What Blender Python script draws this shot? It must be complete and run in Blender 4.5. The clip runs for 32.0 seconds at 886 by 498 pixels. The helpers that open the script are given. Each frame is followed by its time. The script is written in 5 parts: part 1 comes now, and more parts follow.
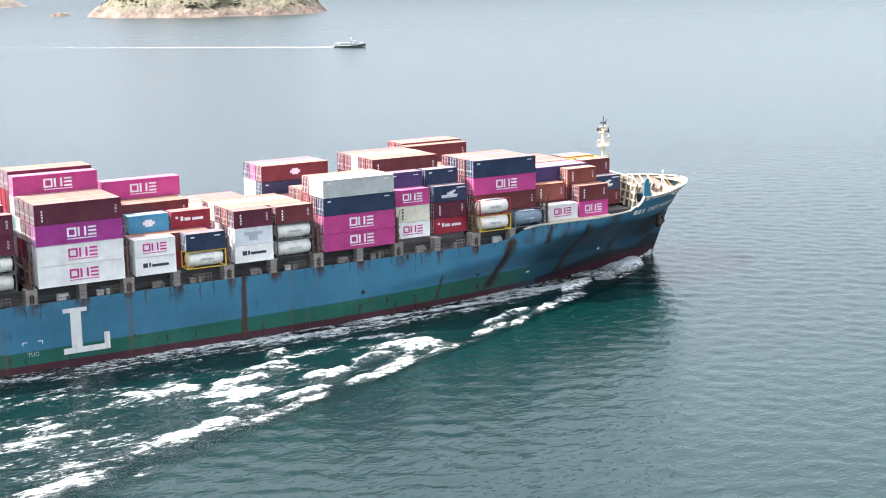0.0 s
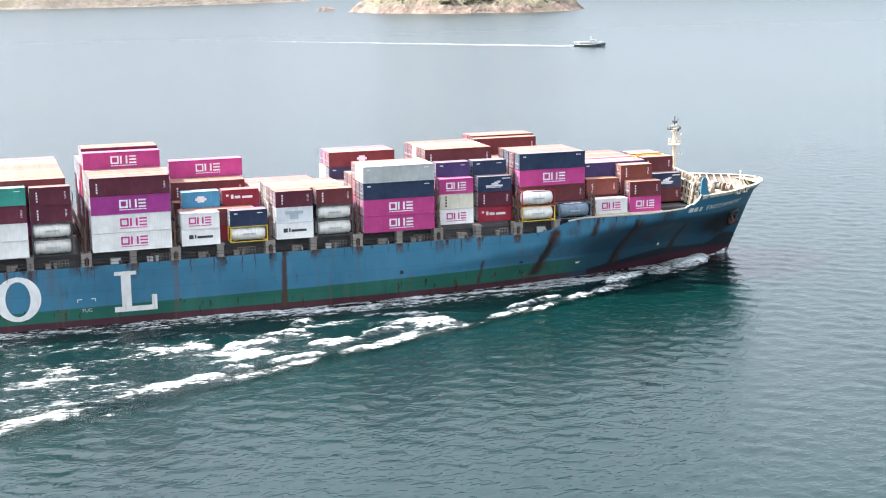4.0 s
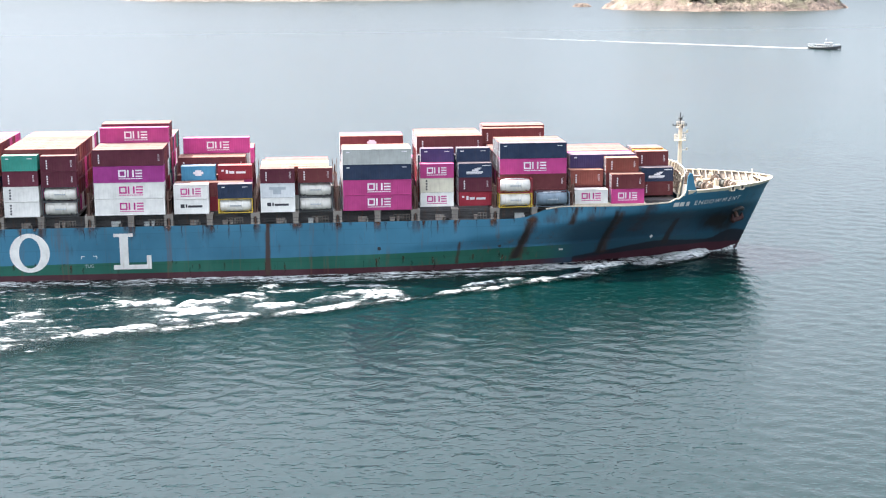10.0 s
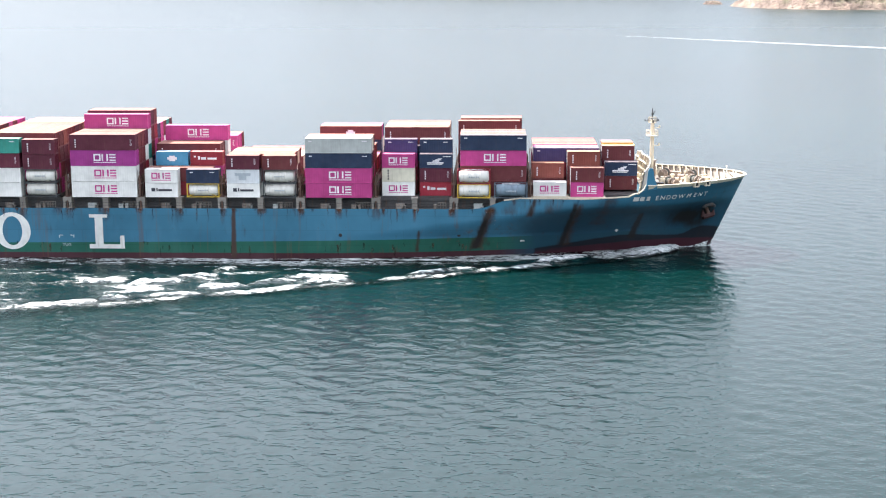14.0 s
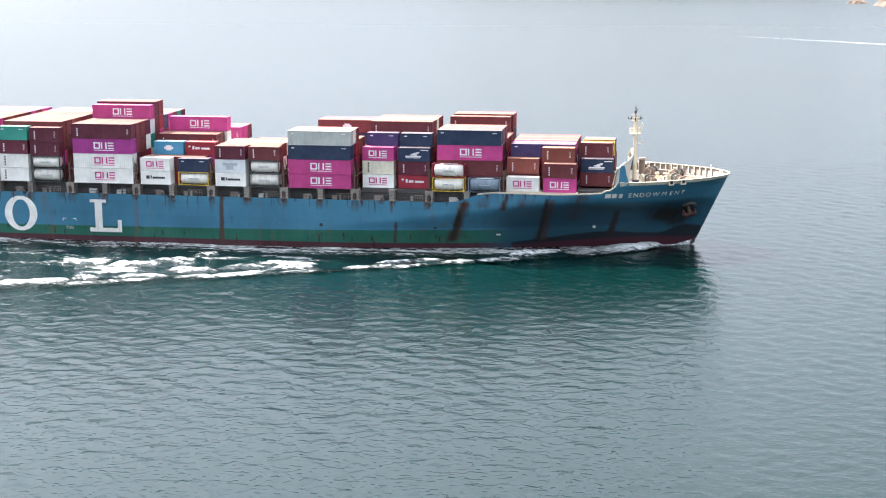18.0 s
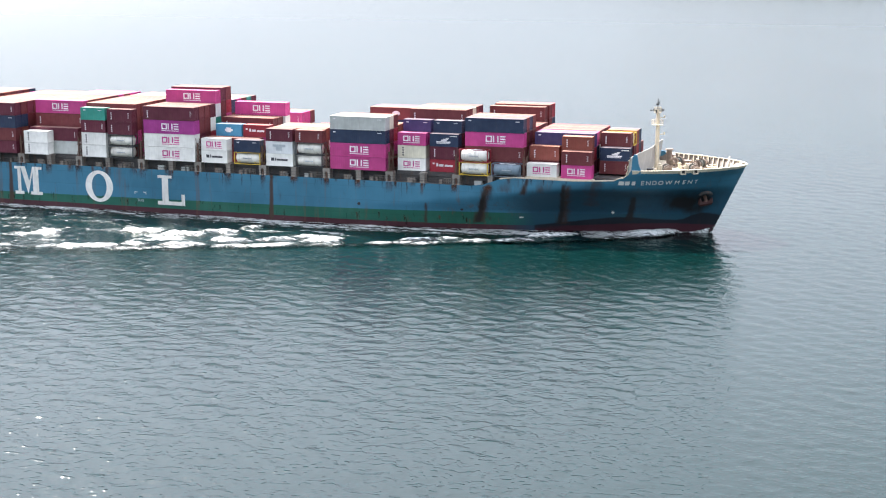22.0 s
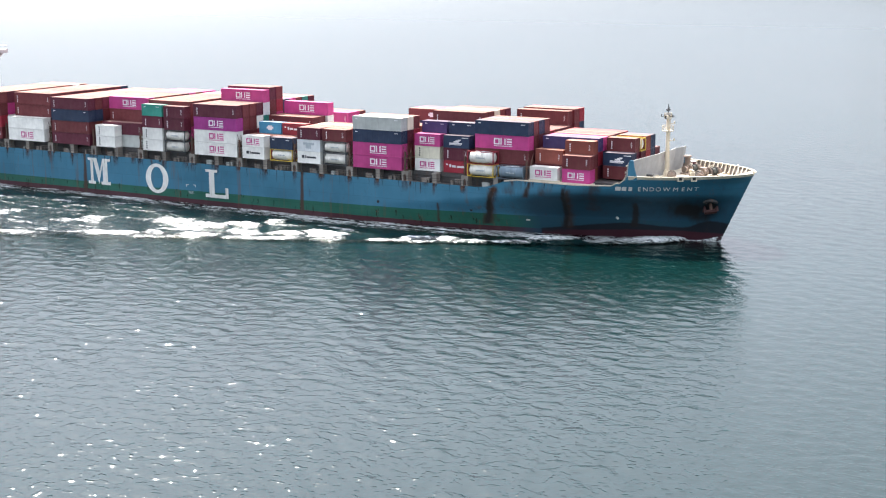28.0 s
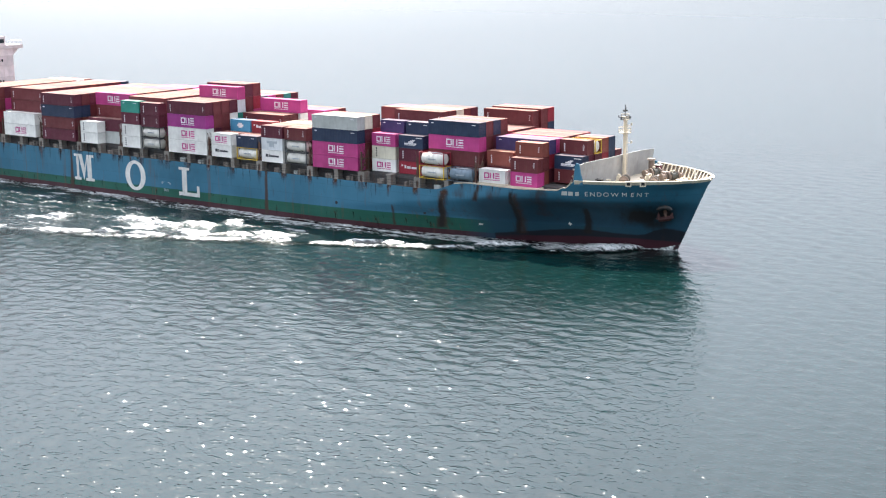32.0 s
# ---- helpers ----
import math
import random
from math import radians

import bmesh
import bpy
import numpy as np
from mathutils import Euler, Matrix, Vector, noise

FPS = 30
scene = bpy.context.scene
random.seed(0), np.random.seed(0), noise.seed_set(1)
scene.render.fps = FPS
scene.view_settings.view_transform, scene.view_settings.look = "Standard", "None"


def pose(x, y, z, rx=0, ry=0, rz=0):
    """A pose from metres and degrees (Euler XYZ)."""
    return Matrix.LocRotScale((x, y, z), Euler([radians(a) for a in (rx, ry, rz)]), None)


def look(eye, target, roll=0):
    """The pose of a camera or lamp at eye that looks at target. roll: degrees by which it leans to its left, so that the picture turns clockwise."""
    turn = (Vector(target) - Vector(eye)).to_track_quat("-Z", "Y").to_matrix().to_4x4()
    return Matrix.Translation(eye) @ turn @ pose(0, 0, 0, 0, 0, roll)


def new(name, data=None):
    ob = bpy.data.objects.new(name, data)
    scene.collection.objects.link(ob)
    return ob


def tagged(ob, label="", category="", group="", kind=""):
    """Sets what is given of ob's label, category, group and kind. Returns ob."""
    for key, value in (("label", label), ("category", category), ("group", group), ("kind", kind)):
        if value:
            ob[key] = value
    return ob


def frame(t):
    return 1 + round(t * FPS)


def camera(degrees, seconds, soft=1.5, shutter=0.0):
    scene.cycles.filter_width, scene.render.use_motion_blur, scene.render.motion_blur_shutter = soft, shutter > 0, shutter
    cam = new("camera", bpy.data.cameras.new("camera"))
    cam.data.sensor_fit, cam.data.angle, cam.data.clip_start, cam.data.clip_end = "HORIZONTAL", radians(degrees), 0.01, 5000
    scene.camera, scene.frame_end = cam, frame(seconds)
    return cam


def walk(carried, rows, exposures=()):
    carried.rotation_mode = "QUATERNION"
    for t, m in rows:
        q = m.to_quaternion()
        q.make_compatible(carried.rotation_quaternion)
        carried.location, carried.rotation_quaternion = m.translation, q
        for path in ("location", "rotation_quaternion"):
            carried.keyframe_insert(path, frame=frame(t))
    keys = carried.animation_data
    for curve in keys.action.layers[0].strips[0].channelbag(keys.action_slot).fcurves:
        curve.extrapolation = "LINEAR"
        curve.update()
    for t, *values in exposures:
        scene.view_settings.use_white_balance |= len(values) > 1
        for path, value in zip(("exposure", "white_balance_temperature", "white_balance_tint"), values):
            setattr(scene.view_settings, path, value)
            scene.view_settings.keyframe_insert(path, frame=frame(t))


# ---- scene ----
# world: x runs along the ship's course, y to its port side, z up from the water
SPEED = 8.14          # ship, metres a second
SECONDS = 32.0

# seconds, place, and turn (degrees) of the drone
PATH = [
    (0, -93.30, -207.82, 54.31, 78.735, 0.953, -30.961),
    (0.5, -85.27, -211.87, 54.34, 78.755, 0.894, -29.467),
    (1, -77.30, -215.86, 54.40, 78.780, 0.830, -28.023),
    (1.5, -69.24, -219.86, 54.46, 78.793, 0.786, -26.547),
    (2, -61.07, -223.79, 54.53, 78.790, 0.790, -25.055),
    (2.5, -53.00, -227.71, 54.58, 78.779, 0.765, -23.513),
    (3, -44.70, -231.45, 54.63, 78.766, 0.751, -21.921),
    (3.5, -36.37, -235.06, 54.68, 78.763, 0.720, -20.300),
    (5.5, -2.31, -248.05, 54.74, 78.767, 0.552, -14.306),
    (6, 6.26, -250.81, 54.76, 78.741, 0.509, -13.679),
    (6.5, 14.87, -253.29, 54.79, 78.729, 0.416, -12.679),
    (7, 23.63, -255.70, 54.81, 78.718, 0.377, -11.217),
    (7.5, 32.45, -258.09, 54.83, 78.735, 0.382, -9.995),
    (8, 41.27, -260.25, 54.83, 78.718, 0.404, -8.845),
    (8.5, 50.14, -262.12, 54.84, 78.704, 0.333, -7.730),
    (9, 59.08, -263.98, 54.82, 78.703, 0.319, -6.664),
    (9.5, 68.08, -265.61, 54.80, 78.702, 0.326, -5.800),
    (10, 76.98, -267.04, 54.76, 78.699, 0.305, -5.117),
    (10.5, 85.91, -268.38, 54.71, 78.676, 0.282, -4.502),
    (11, 94.79, -269.69, 54.64, 78.653, 0.249, -3.876),
    (11.5, 103.97, -270.76, 54.57, 78.630, 0.245, -2.976),
    (12, 112.91, -271.63, 54.50, 78.601, 0.196, -1.794),
    (12.5, 121.86, -272.57, 54.43, 78.582, 0.195, -0.623),
    (13, 130.93, -273.31, 54.39, 78.593, 0.172, 0.331),
    (13.5, 140.01, -273.86, 54.36, 78.584, 0.218, 1.250),
    (14, 149.18, -274.24, 54.35, 78.592, 0.172, 2.167),
    (14.5, 158.11, -274.66, 54.35, 78.583, 0.167, 2.971),
    (16.5, 194.30, -275.79, 54.34, 78.555, 0.138, 7.316),
    (17, 203.62, -275.89, 54.35, 78.557, 0.161, 8.299),
    (17.5, 212.70, -276.11, 54.36, 78.562, 0.158, 9.016),
    (18, 221.66, -276.65, 54.36, 78.537, 0.161, 9.805),
    (18.5, 231.01, -277.28, 54.37, 78.500, 0.153, 10.954),
    (19, 240.23, -278.24, 54.39, 78.485, 0.093, 12.154),
    (19.5, 249.14, -279.10, 54.40, 78.479, 0.086, 13.089),
    (20, 258.07, -280.37, 54.40, 78.475, 0.030, 13.646),
    (20.5, 266.99, -281.76, 54.41, 78.458, 0.091, 14.645),
    (21, 275.99, -283.35, 54.41, 78.460, 0.040, 15.791),
    (21.5, 284.87, -284.80, 54.42, 78.466, 0.061, 17.054),
    (22, 293.74, -286.30, 54.42, 78.469, 0.031, 18.427),
    (22.5, 302.52, -287.75, 54.42, 78.485, 0.020, 19.676),
    (23, 311.41, -288.93, 54.42, 78.492, 0.044, 20.722),
    (23.5, 320.29, -289.33, 54.41, 78.524, 0.087, 21.569),
    (24, 329.25, -289.04, 54.41, 78.587, 0.092, 22.285),
    (24.5, 338.00, -287.99, 54.41, 78.659, 0.044, 22.966),
    (25, 346.62, -286.47, 54.41, 78.705, 0.089, 24.281),
    (25.5, 355.25, -284.64, 54.40, 78.719, 0.114, 25.655),
    (27.5, 388.69, -271.65, 54.40, 78.680, 0.205, 29.599),
    (28, 396.61, -268.15, 54.39, 78.668, 0.214, 30.119),
    (28.5, 404.47, -264.85, 54.39, 78.678, 0.256, 30.579),
    (29, 412.17, -261.38, 54.38, 78.697, 0.234, 31.181),
    (29.5, 419.74, -257.65, 54.38, 78.702, 0.255, 31.794),
    (30, 427.28, -253.74, 54.37, 78.679, 0.247, 32.429),
    (30.5, 435.11, -249.82, 54.37, 78.631, 0.335, 33.410),
    (31, 442.92, -245.67, 54.36, 78.567, 0.343, 34.527),
    (31.5, 450.68, -241.29, 54.36, 78.505, 0.390, 35.632),
    (32, 458.14, -236.59, 54.36, 78.418, 0.511, 36.532),
]

cam = camera(34.577, SECONDS, soft=1.15)
walk(cam, [(t, pose(x, y, z, rx, ry, rz)) for t, x, y, z, rx, ry, rz in PATH], exposures=[(0.0, 1.86), (8.0, 1.90), (14.0, 1.84), (20.0, 1.76), (25.0, 1.66), (32.0, 1.54)])

# ---- light ----
SUN_AZ, SUN_EL = radians(138), radians(48)   # counter-clockwise from +x
world = bpy.data.worlds.new("sky")
scene.world = world
world.use_nodes = True
wn = world.node_tree
sky = wn.nodes.new("ShaderNodeTexSky")
sky.sky_type = "NISHITA"
sky.sun_disc = False
sky.sun_elevation = SUN_EL
sky.sun_rotation = radians(90) - SUN_AZ
sky.air_density, sky.dust_density, sky.ozone_density = 1.0, 0.7, 2.5
pale = wn.nodes.new("ShaderNodeMix")     # bright thin haze veils most of the blue
pale.data_type = "RGBA"
pale.inputs["Factor"].default_value = 0.88
wn.nodes["Background"].inputs["Strength"].default_value = 0.122
where = wn.nodes.new("ShaderNodeTexCoord")
split = wn.nodes.new("ShaderNodeSeparateXYZ")
wn.links.new(where.outputs["Generated"], split.inputs[0])
rise = wn.nodes.new("ShaderNodeMapRange")    # the veil is duller down at the horizon
rise.inputs["From Max"].default_value, rise.inputs["To Min"].default_value, rise.inputs["To Max"].default_value = 0.62, 0.94, 1.80
wn.links.new(split.outputs["Z"], rise.inputs["Value"])
toward = wn.nodes.new("ShaderNodeVectorMath")    # and brightest round the sun
toward.operation = "DOT_PRODUCT"
HALO_EL = radians(56)       # the bright haze reaches up past the sun
toward.inputs[1].default_value = (math.cos(SUN_AZ) * math.cos(HALO_EL), math.sin(SUN_AZ) * math.cos(HALO_EL), math.sin(HALO_EL))
wn.links.new(where.outputs["Generated"], toward.inputs[0])
glow = wn.nodes.new("ShaderNodeMapRange")
for key, v in (("From Min", -0.6), ("From Max", 0.0), ("To Min", 0.18), ("To Max", 0.76)):
    glow.inputs[key].default_value = v
wn.links.new(toward.outputs["Value"], glow.inputs["Value"])
ahead = wn.nodes.new("ShaderNodeMath")
ahead.operation = "MAXIMUM"
ahead.inputs[1].default_value = 0.0
wn.links.new(toward.outputs["Value"], ahead.inputs[0])
cube = wn.nodes.new("ShaderNodeMath")
cube.operation = "POWER"
cube.inputs[1].default_value = 5.0
wn.links.new(ahead.outputs[0], cube.inputs[0])
halo = wn.nodes.new("ShaderNodeMath")
halo.operation = "MULTIPLY_ADD"
halo.inputs[1].default_value = 1.75
wn.links.new(cube.outputs[0], halo.inputs[0])
wn.links.new(glow.outputs[0], halo.inputs[2])
both_ways = wn.nodes.new("ShaderNodeMath")
both_ways.operation = "MULTIPLY"
wn.links.new(rise.outputs[0], both_ways.inputs[0])
wn.links.new(halo.outputs[0], both_ways.inputs[1])
veil = wn.nodes.new("ShaderNodeVectorMath")
veil.operation = "SCALE"
tone = wn.nodes.new("ShaderNodeMix")       # bluish haze away from the sun, greyer towards it
tone.data_type = "RGBA"
tone.inputs["A"].default_value, tone.inputs["B"].default_value = (3.44, 3.75, 4.25, 1), (3.40, 3.50, 3.98, 1)
side = wn.nodes.new("ShaderNodeMapRange")
side.inputs["From Min"].default_value, side.inputs["From Max"].default_value = 0.15, 0.5
wn.links.new(toward.outputs["Value"], side.inputs["Value"])
wn.links.new(side.outputs[0], tone.inputs["Factor"])
wn.links.new(tone.outputs["Result"], veil.inputs[0])
wn.links.new(both_ways.outputs[0], veil.inputs["Scale"])
wn.links.new(veil.outputs[0], pale.inputs["B"])
wn.links.new(sky.outputs[0], pale.inputs["A"])
wn.links.new(pale.outputs["Result"], wn.nodes["Background"].inputs["Color"])
sun = new("sun", bpy.data.lights.new("sun", "SUN"))
sun.data.energy, sun.data.angle, sun.data.color = 4.9, radians(0.53), (1.0, 0.95, 0.87)
to_sun = Vector((math.cos(SUN_AZ) * math.cos(SUN_EL), math.sin(SUN_AZ) * math.cos(SUN_EL), math.sin(SUN_EL)))
sun.matrix_world = look(to_sun * 300, (0, 0, 0))


# ---- materials ----
def nodes_of(name):
    m = bpy.data.materials.new(name)
    m.use_nodes = True
    return m, m.node_tree.nodes, m.node_tree.links, m.node_tree.nodes["Principled BSDF"]


def ramp(nodes, links, source, stops):
    r = nodes.new("ShaderNodeValToRGB")
    while len(r.color_ramp.elements) < len(stops):
        r.color_ramp.elements.new(0.5)
    for e, (p, c) in zip(r.color_ramp.elements, stops):
        e.position, e.color = p, (*c, 1) if len(c) == 3 else c
    links.new(source, r.inputs[0])
    return r.outputs[0]


def noise_at(nodes, links, scale, detail=4, stretch=(1, 1, 1), rough=0.55, space="Object"):
    tc = nodes.new("ShaderNodeTexCoord")
    mp = nodes.new("ShaderNodeMapping")
    mp.inputs["Scale"].default_value = stretch
    n = nodes.new("ShaderNodeTexNoise")
    n.inputs["Scale"].default_value, n.inputs["Detail"].default_value, n.inputs["Roughness"].default_value = scale, detail, rough
    links.new(tc.outputs[space], mp.inputs["Vector"])
    links.new(mp.outputs[0], n.inputs["Vector"])
    return n.outputs["Fac"]


def mix(nodes, links, fac, a, b, mode="MIX"):
    m = nodes.new("ShaderNodeMix")
    m.data_type, m.blend_type = "RGBA", mode
    for socket, v in ((m.inputs["Factor"], fac), (m.inputs["A"], a), (m.inputs["B"], b)):
        if isinstance(v, bpy.types.NodeSocket):
            links.new(v, socket)
        elif isinstance(v, tuple):
            socket.default_value = (*v, 1)
        else:
            socket.default_value = v
    return m.outputs["Result"]


def bump(nodes, links, height, strength, distance, bsdf):
    b = nodes.new("ShaderNodeBump")
    b.inputs["Strength"].default_value, b.inputs["Distance"].default_value = strength, distance
    links.new(height, b.inputs["Height"])
    links.new(b.outputs[0], bsdf.inputs["Normal"])


def painted(name, colour, rough=0.45, dirt=(0.12, 0.07, 0.04), wear=0.5, streak=(1, 1, 0.12), metal=0.0, sheen=0.35):
    """Weathered paint: fading at a metre's scale, vertical dirt streaks, a rust speckle, and a hue shift per object."""
    m, n, l, b = nodes_of(name)
    info = n.new("ShaderNodeObjectInfo")
    fade = ramp(n, l, noise_at(n, l, 0.5, 3), [(0.3, tuple(c * 0.86 for c in colour)), (0.7, tuple(min(1, c * 1.1 + 0.01) for c in colour))])
    vary = n.new("ShaderNodeHueSaturation")
    span = n.new("ShaderNodeMapRange")
    span.inputs["To Min"].default_value, span.inputs["To Max"].default_value = 0.85, 1.12
    l.new(info.outputs["Random"], span.inputs["Value"])
    l.new(span.outputs[0], vary.inputs["Value"])
    l.new(fade, vary.inputs["Color"])
    streaks = ramp(n, l, noise_at(n, l, 2.2, 5, streak), [(0.56, (0, 0, 0)), (0.76, (wear,) * 3)])
    specks = ramp(n, l, noise_at(n, l, 6.0, 6), [(0.66, (0, 0, 0)), (0.72, (wear,) * 3)])
    c = mix(n, l, streaks, vary.outputs[0], dirt)
    c = mix(n, l, specks, c, tuple(0.8 * v for v in dirt))
    l.new(c, b.inputs["Base Color"])
    l.new(ramp(n, l, noise_at(n, l, 3.0, 3), [(0.3, (rough - 0.08,) * 3), (0.7, (rough + 0.12,) * 3)]), b.inputs["Roughness"])
    b.inputs["Metallic"].default_value = metal
    b.inputs["Specular IOR Level"].default_value = sheen
    bump(n, l, noise_at(n, l, 4.0, 4), 0.15, 0.02, b)
    return m


PAINT = {
    "pink": painted("magenta_paint", (0.45, 0.045, 0.20), 0.42, wear=0.15),
    "purple": painted("purple_paint", (0.34, 0.035, 0.23), 0.42, wear=0.15),
    "maroon": painted("maroon_paint", (0.095, 0.012, 0.028), 0.48, wear=0.17),
    "brown": painted("oxide_brown_paint", (0.130, 0.023, 0.027), 0.5, wear=0.19),
    "orange": painted("orange_brown_paint", (0.205, 0.050, 0.036), 0.5, wear=0.19),
    "navy": painted("navy_paint", (0.014, 0.028, 0.066), 0.42, wear=0.11),
    "violet": painted("indigo_paint", (0.05, 0.035, 0.12), 0.42, wear=0.11),
    "white": painted("white_paint", (0.76, 0.75, 0.71), 0.45, wear=0.07),
    "grey": painted("pale_grey_paint", (0.45, 0.47, 0.45), 0.5, wear=0.19),
    "silver": painted("light_grey_paint", (0.55, 0.57, 0.58), 0.5, wear=0.17),
    "cream": painted("cream_paint", (0.62, 0.58, 0.46), 0.5, wear=0.19),
    "red": painted("red_paint", (0.26, 0.016, 0.032), 0.45, wear=0.11),
    "teal": painted("teal_paint", (0.03, 0.24, 0.19), 0.45, wear=0.14),
    "blue": painted("light_blue_paint", (0.05, 0.22, 0.36), 0.45, wear=0.14),
    "tank": painted("white_tank_shell", (0.72, 0.70, 0.64), 0.4, (0.2, 0.16, 0.1), 0.5),
    "tankblue": painted("blue_grey_tank_shell", (0.16, 0.22, 0.27), 0.45, wear=0.4),
    "yellow": painted("yellow_frame_paint", (0.62, 0.42, 0.05), 0.5, wear=0.4),
    "frame": painted("dark_frame_paint", (0.06, 0.065, 0.07), 0.5, wear=0.4),
    "frameblue": painted("blue_grey_frame_paint", (0.13, 0.17, 0.21), 0.5, wear=0.4),
    "deckgrey": painted("deck_steel_grey_paint", (0.062, 0.060, 0.060), 0.6, (0.17, 0.08, 0.04), 0.8),
    "post": painted("pedestal_grey_paint", (0.235, 0.215, 0.19), 0.6, (0.2, 0.09, 0.04), 0.8),
    "rusty": painted("rusty_lashing_steel", (0.10, 0.055, 0.04), 0.7, (0.22, 0.10, 0.04), 0.8),
    "buff": painted("cream_deck_paint", (0.60, 0.53, 0.41), 0.55, (0.30, 0.16, 0.07), 0.6),
    "breakwater": painted("pale_grey_steel_paint", (0.40, 0.40, 0.40), 0.5, (0.3, 0.2, 0.12), 0.4),
    "house": painted("superstructure_paint", (0.72, 0.62, 0.61), 0.5, (0.35, 0.2, 0.12), 0.35),
    "dark": painted("black_steel_paint", (0.02, 0.02, 0.022), 0.5, wear=0.2),
    "letter": painted("white_hull_lettering", (0.74, 0.74, 0.70), 0.5, (0.30, 0.18, 0.08), 0.35),
    "logowhite": painted("white_marking_paint", (0.75, 0.72, 0.74), 0.5, wear=0.1),
    "logopink": painted("magenta_marking_paint", (0.50, 0.03, 0.22), 0.5, wear=0.1),
    "logodark": painted("dark_marking_paint", (0.04, 0.04, 0.05), 0.5, wear=0.1),
    "logogrey": painted("grey_marking_paint", (0.36, 0.40, 0.43), 0.5, wear=0.1),
    "innerplate": painted("dull_brown_inner_plating", (0.13, 0.105, 0.085), 0.6, (0.2, 0.1, 0.05), 0.7),
    "gear": painted("winch_paint", (0.25, 0.195, 0.16), 0.55, (0.2, 0.1, 0.05), 0.6),
    "rope": painted("mooring_rope", (0.10, 0.10, 0.09), 0.9, wear=0.2),
    "glass": painted("dark_window_glass", (0.02, 0.025, 0.03), 0.12, wear=0.0),
}


# roofs: same paints, bleached and dusted by sun and salt, sun glare painted in
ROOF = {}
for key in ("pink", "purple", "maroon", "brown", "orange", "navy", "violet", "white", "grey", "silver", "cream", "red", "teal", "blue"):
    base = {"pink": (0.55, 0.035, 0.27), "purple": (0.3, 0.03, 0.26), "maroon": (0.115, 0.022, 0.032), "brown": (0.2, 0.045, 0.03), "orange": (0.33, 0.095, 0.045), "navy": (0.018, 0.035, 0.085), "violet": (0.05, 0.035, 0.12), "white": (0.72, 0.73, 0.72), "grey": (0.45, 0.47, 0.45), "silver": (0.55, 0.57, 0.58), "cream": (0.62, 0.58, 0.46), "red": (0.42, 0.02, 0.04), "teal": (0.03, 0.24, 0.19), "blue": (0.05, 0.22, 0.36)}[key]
    ROOF[key] = painted("bleached_sunlit_" + key + "_roof", tuple(0.62 * c + 0.38 * d for c, d in zip(base, (0.40, 0.295, 0.245))), 0.8, (0.30, 0.18, 0.13), 0.3, (1, 1, 1), sheen=0.12)


def hull_paint(name, colour, rust=0.7):
    """Faded hull plating with plate seams, vertical rust runs and salt."""
    m, n, l, b = nodes_of(name)
    base = ramp(n, l, noise_at(n, l, 0.07, 4), [(0.3, tuple(c * 0.8 for c in colour)), (0.7, tuple(c * 1.15 + 0.01 for c in colour))])
    plates = n.new("ShaderNodeTexBrick")
    tc, mp = n.new("ShaderNodeTexCoord"), n.new("ShaderNodeMapping")
    mp.inputs["Rotation"].default_value = (radians(90), 0, 0)
    l.new(tc.outputs["Object"], mp.inputs["Vector"])
    l.new(mp.outputs[0], plates.inputs["Vector"])
    plates.inputs["Scale"].default_value = 0.1
    plates.inputs["Mortar Size"].default_value = 0.006
    plates.inputs["Color1"].default_value, plates.inputs["Color2"].default_value = (1, 1, 1, 1), (0.93, 0.93, 0.93, 1)
    plates.inputs["Mortar"].default_value = (0.8, 0.8, 0.8, 1)
    plates.inputs["Brick Width"].default_value, plates.inputs["Row Height"].default_value = 1.2, 0.28
    c = mix(n, l, 0.8, base, plates.outputs["Color"], "MULTIPLY")
    runs = ramp(n, l, noise_at(n, l, 0.9, 6, (1, 1, 0.06), 0.65), [(0.57, (0, 0, 0)), (0.72, (rust,) * 3)])
    c = mix(n, l, runs, c, (0.13, 0.06, 0.035))
    salt = ramp(n, l, noise_at(n, l, 0.35, 6, (1, 1, 0.5)), [(0.55, (0, 0, 0)), (0.8, (0.25,) * 3)])
    c = mix(n, l, salt, c, tuple(min(1, v * 1.2 + 0.05) for v in colour))
    chips = ramp(n, l, noise_at(n, l, 2.5, 8), [(0.68, (0, 0, 0)), (0.72, (rust,) * 3)])
    c = mix(n, l, chips, c, (0.08, 0.035, 0.025))
    torn = noise_at(n, l, 0.8, 6, (1, 1, 0.35), 0.6)
    for layer, colour_of, spread in (("shade_grime", (0.016, 0.062, 0.098), 0.25), ("black", (0.010, 0.012, 0.017), 0.5), ("red", (0.052, 0.014, 0.022), 0.4), ("rust", (0.050, 0.026, 0.018), 0.9), ("soot", (0.017, 0.014, 0.013), 0.7)):
        mark = n.new("ShaderNodeAttribute")       # marks in the paint: wear, and shade under the bow flare
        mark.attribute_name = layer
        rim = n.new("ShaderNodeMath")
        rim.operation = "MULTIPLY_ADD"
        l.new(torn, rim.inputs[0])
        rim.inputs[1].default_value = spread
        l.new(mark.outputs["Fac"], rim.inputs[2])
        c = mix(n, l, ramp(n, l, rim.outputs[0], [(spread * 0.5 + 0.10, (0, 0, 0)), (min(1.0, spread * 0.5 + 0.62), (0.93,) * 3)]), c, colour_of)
    l.new(c, b.inputs["Base Color"])
    b.inputs["Roughness"].default_value = 0.48
    b.inputs["Specular IOR Level"].default_value = 0.32
    bump(n, l, noise_at(n, l, 0.6, 4), 0.25, 0.08, b)
    return m


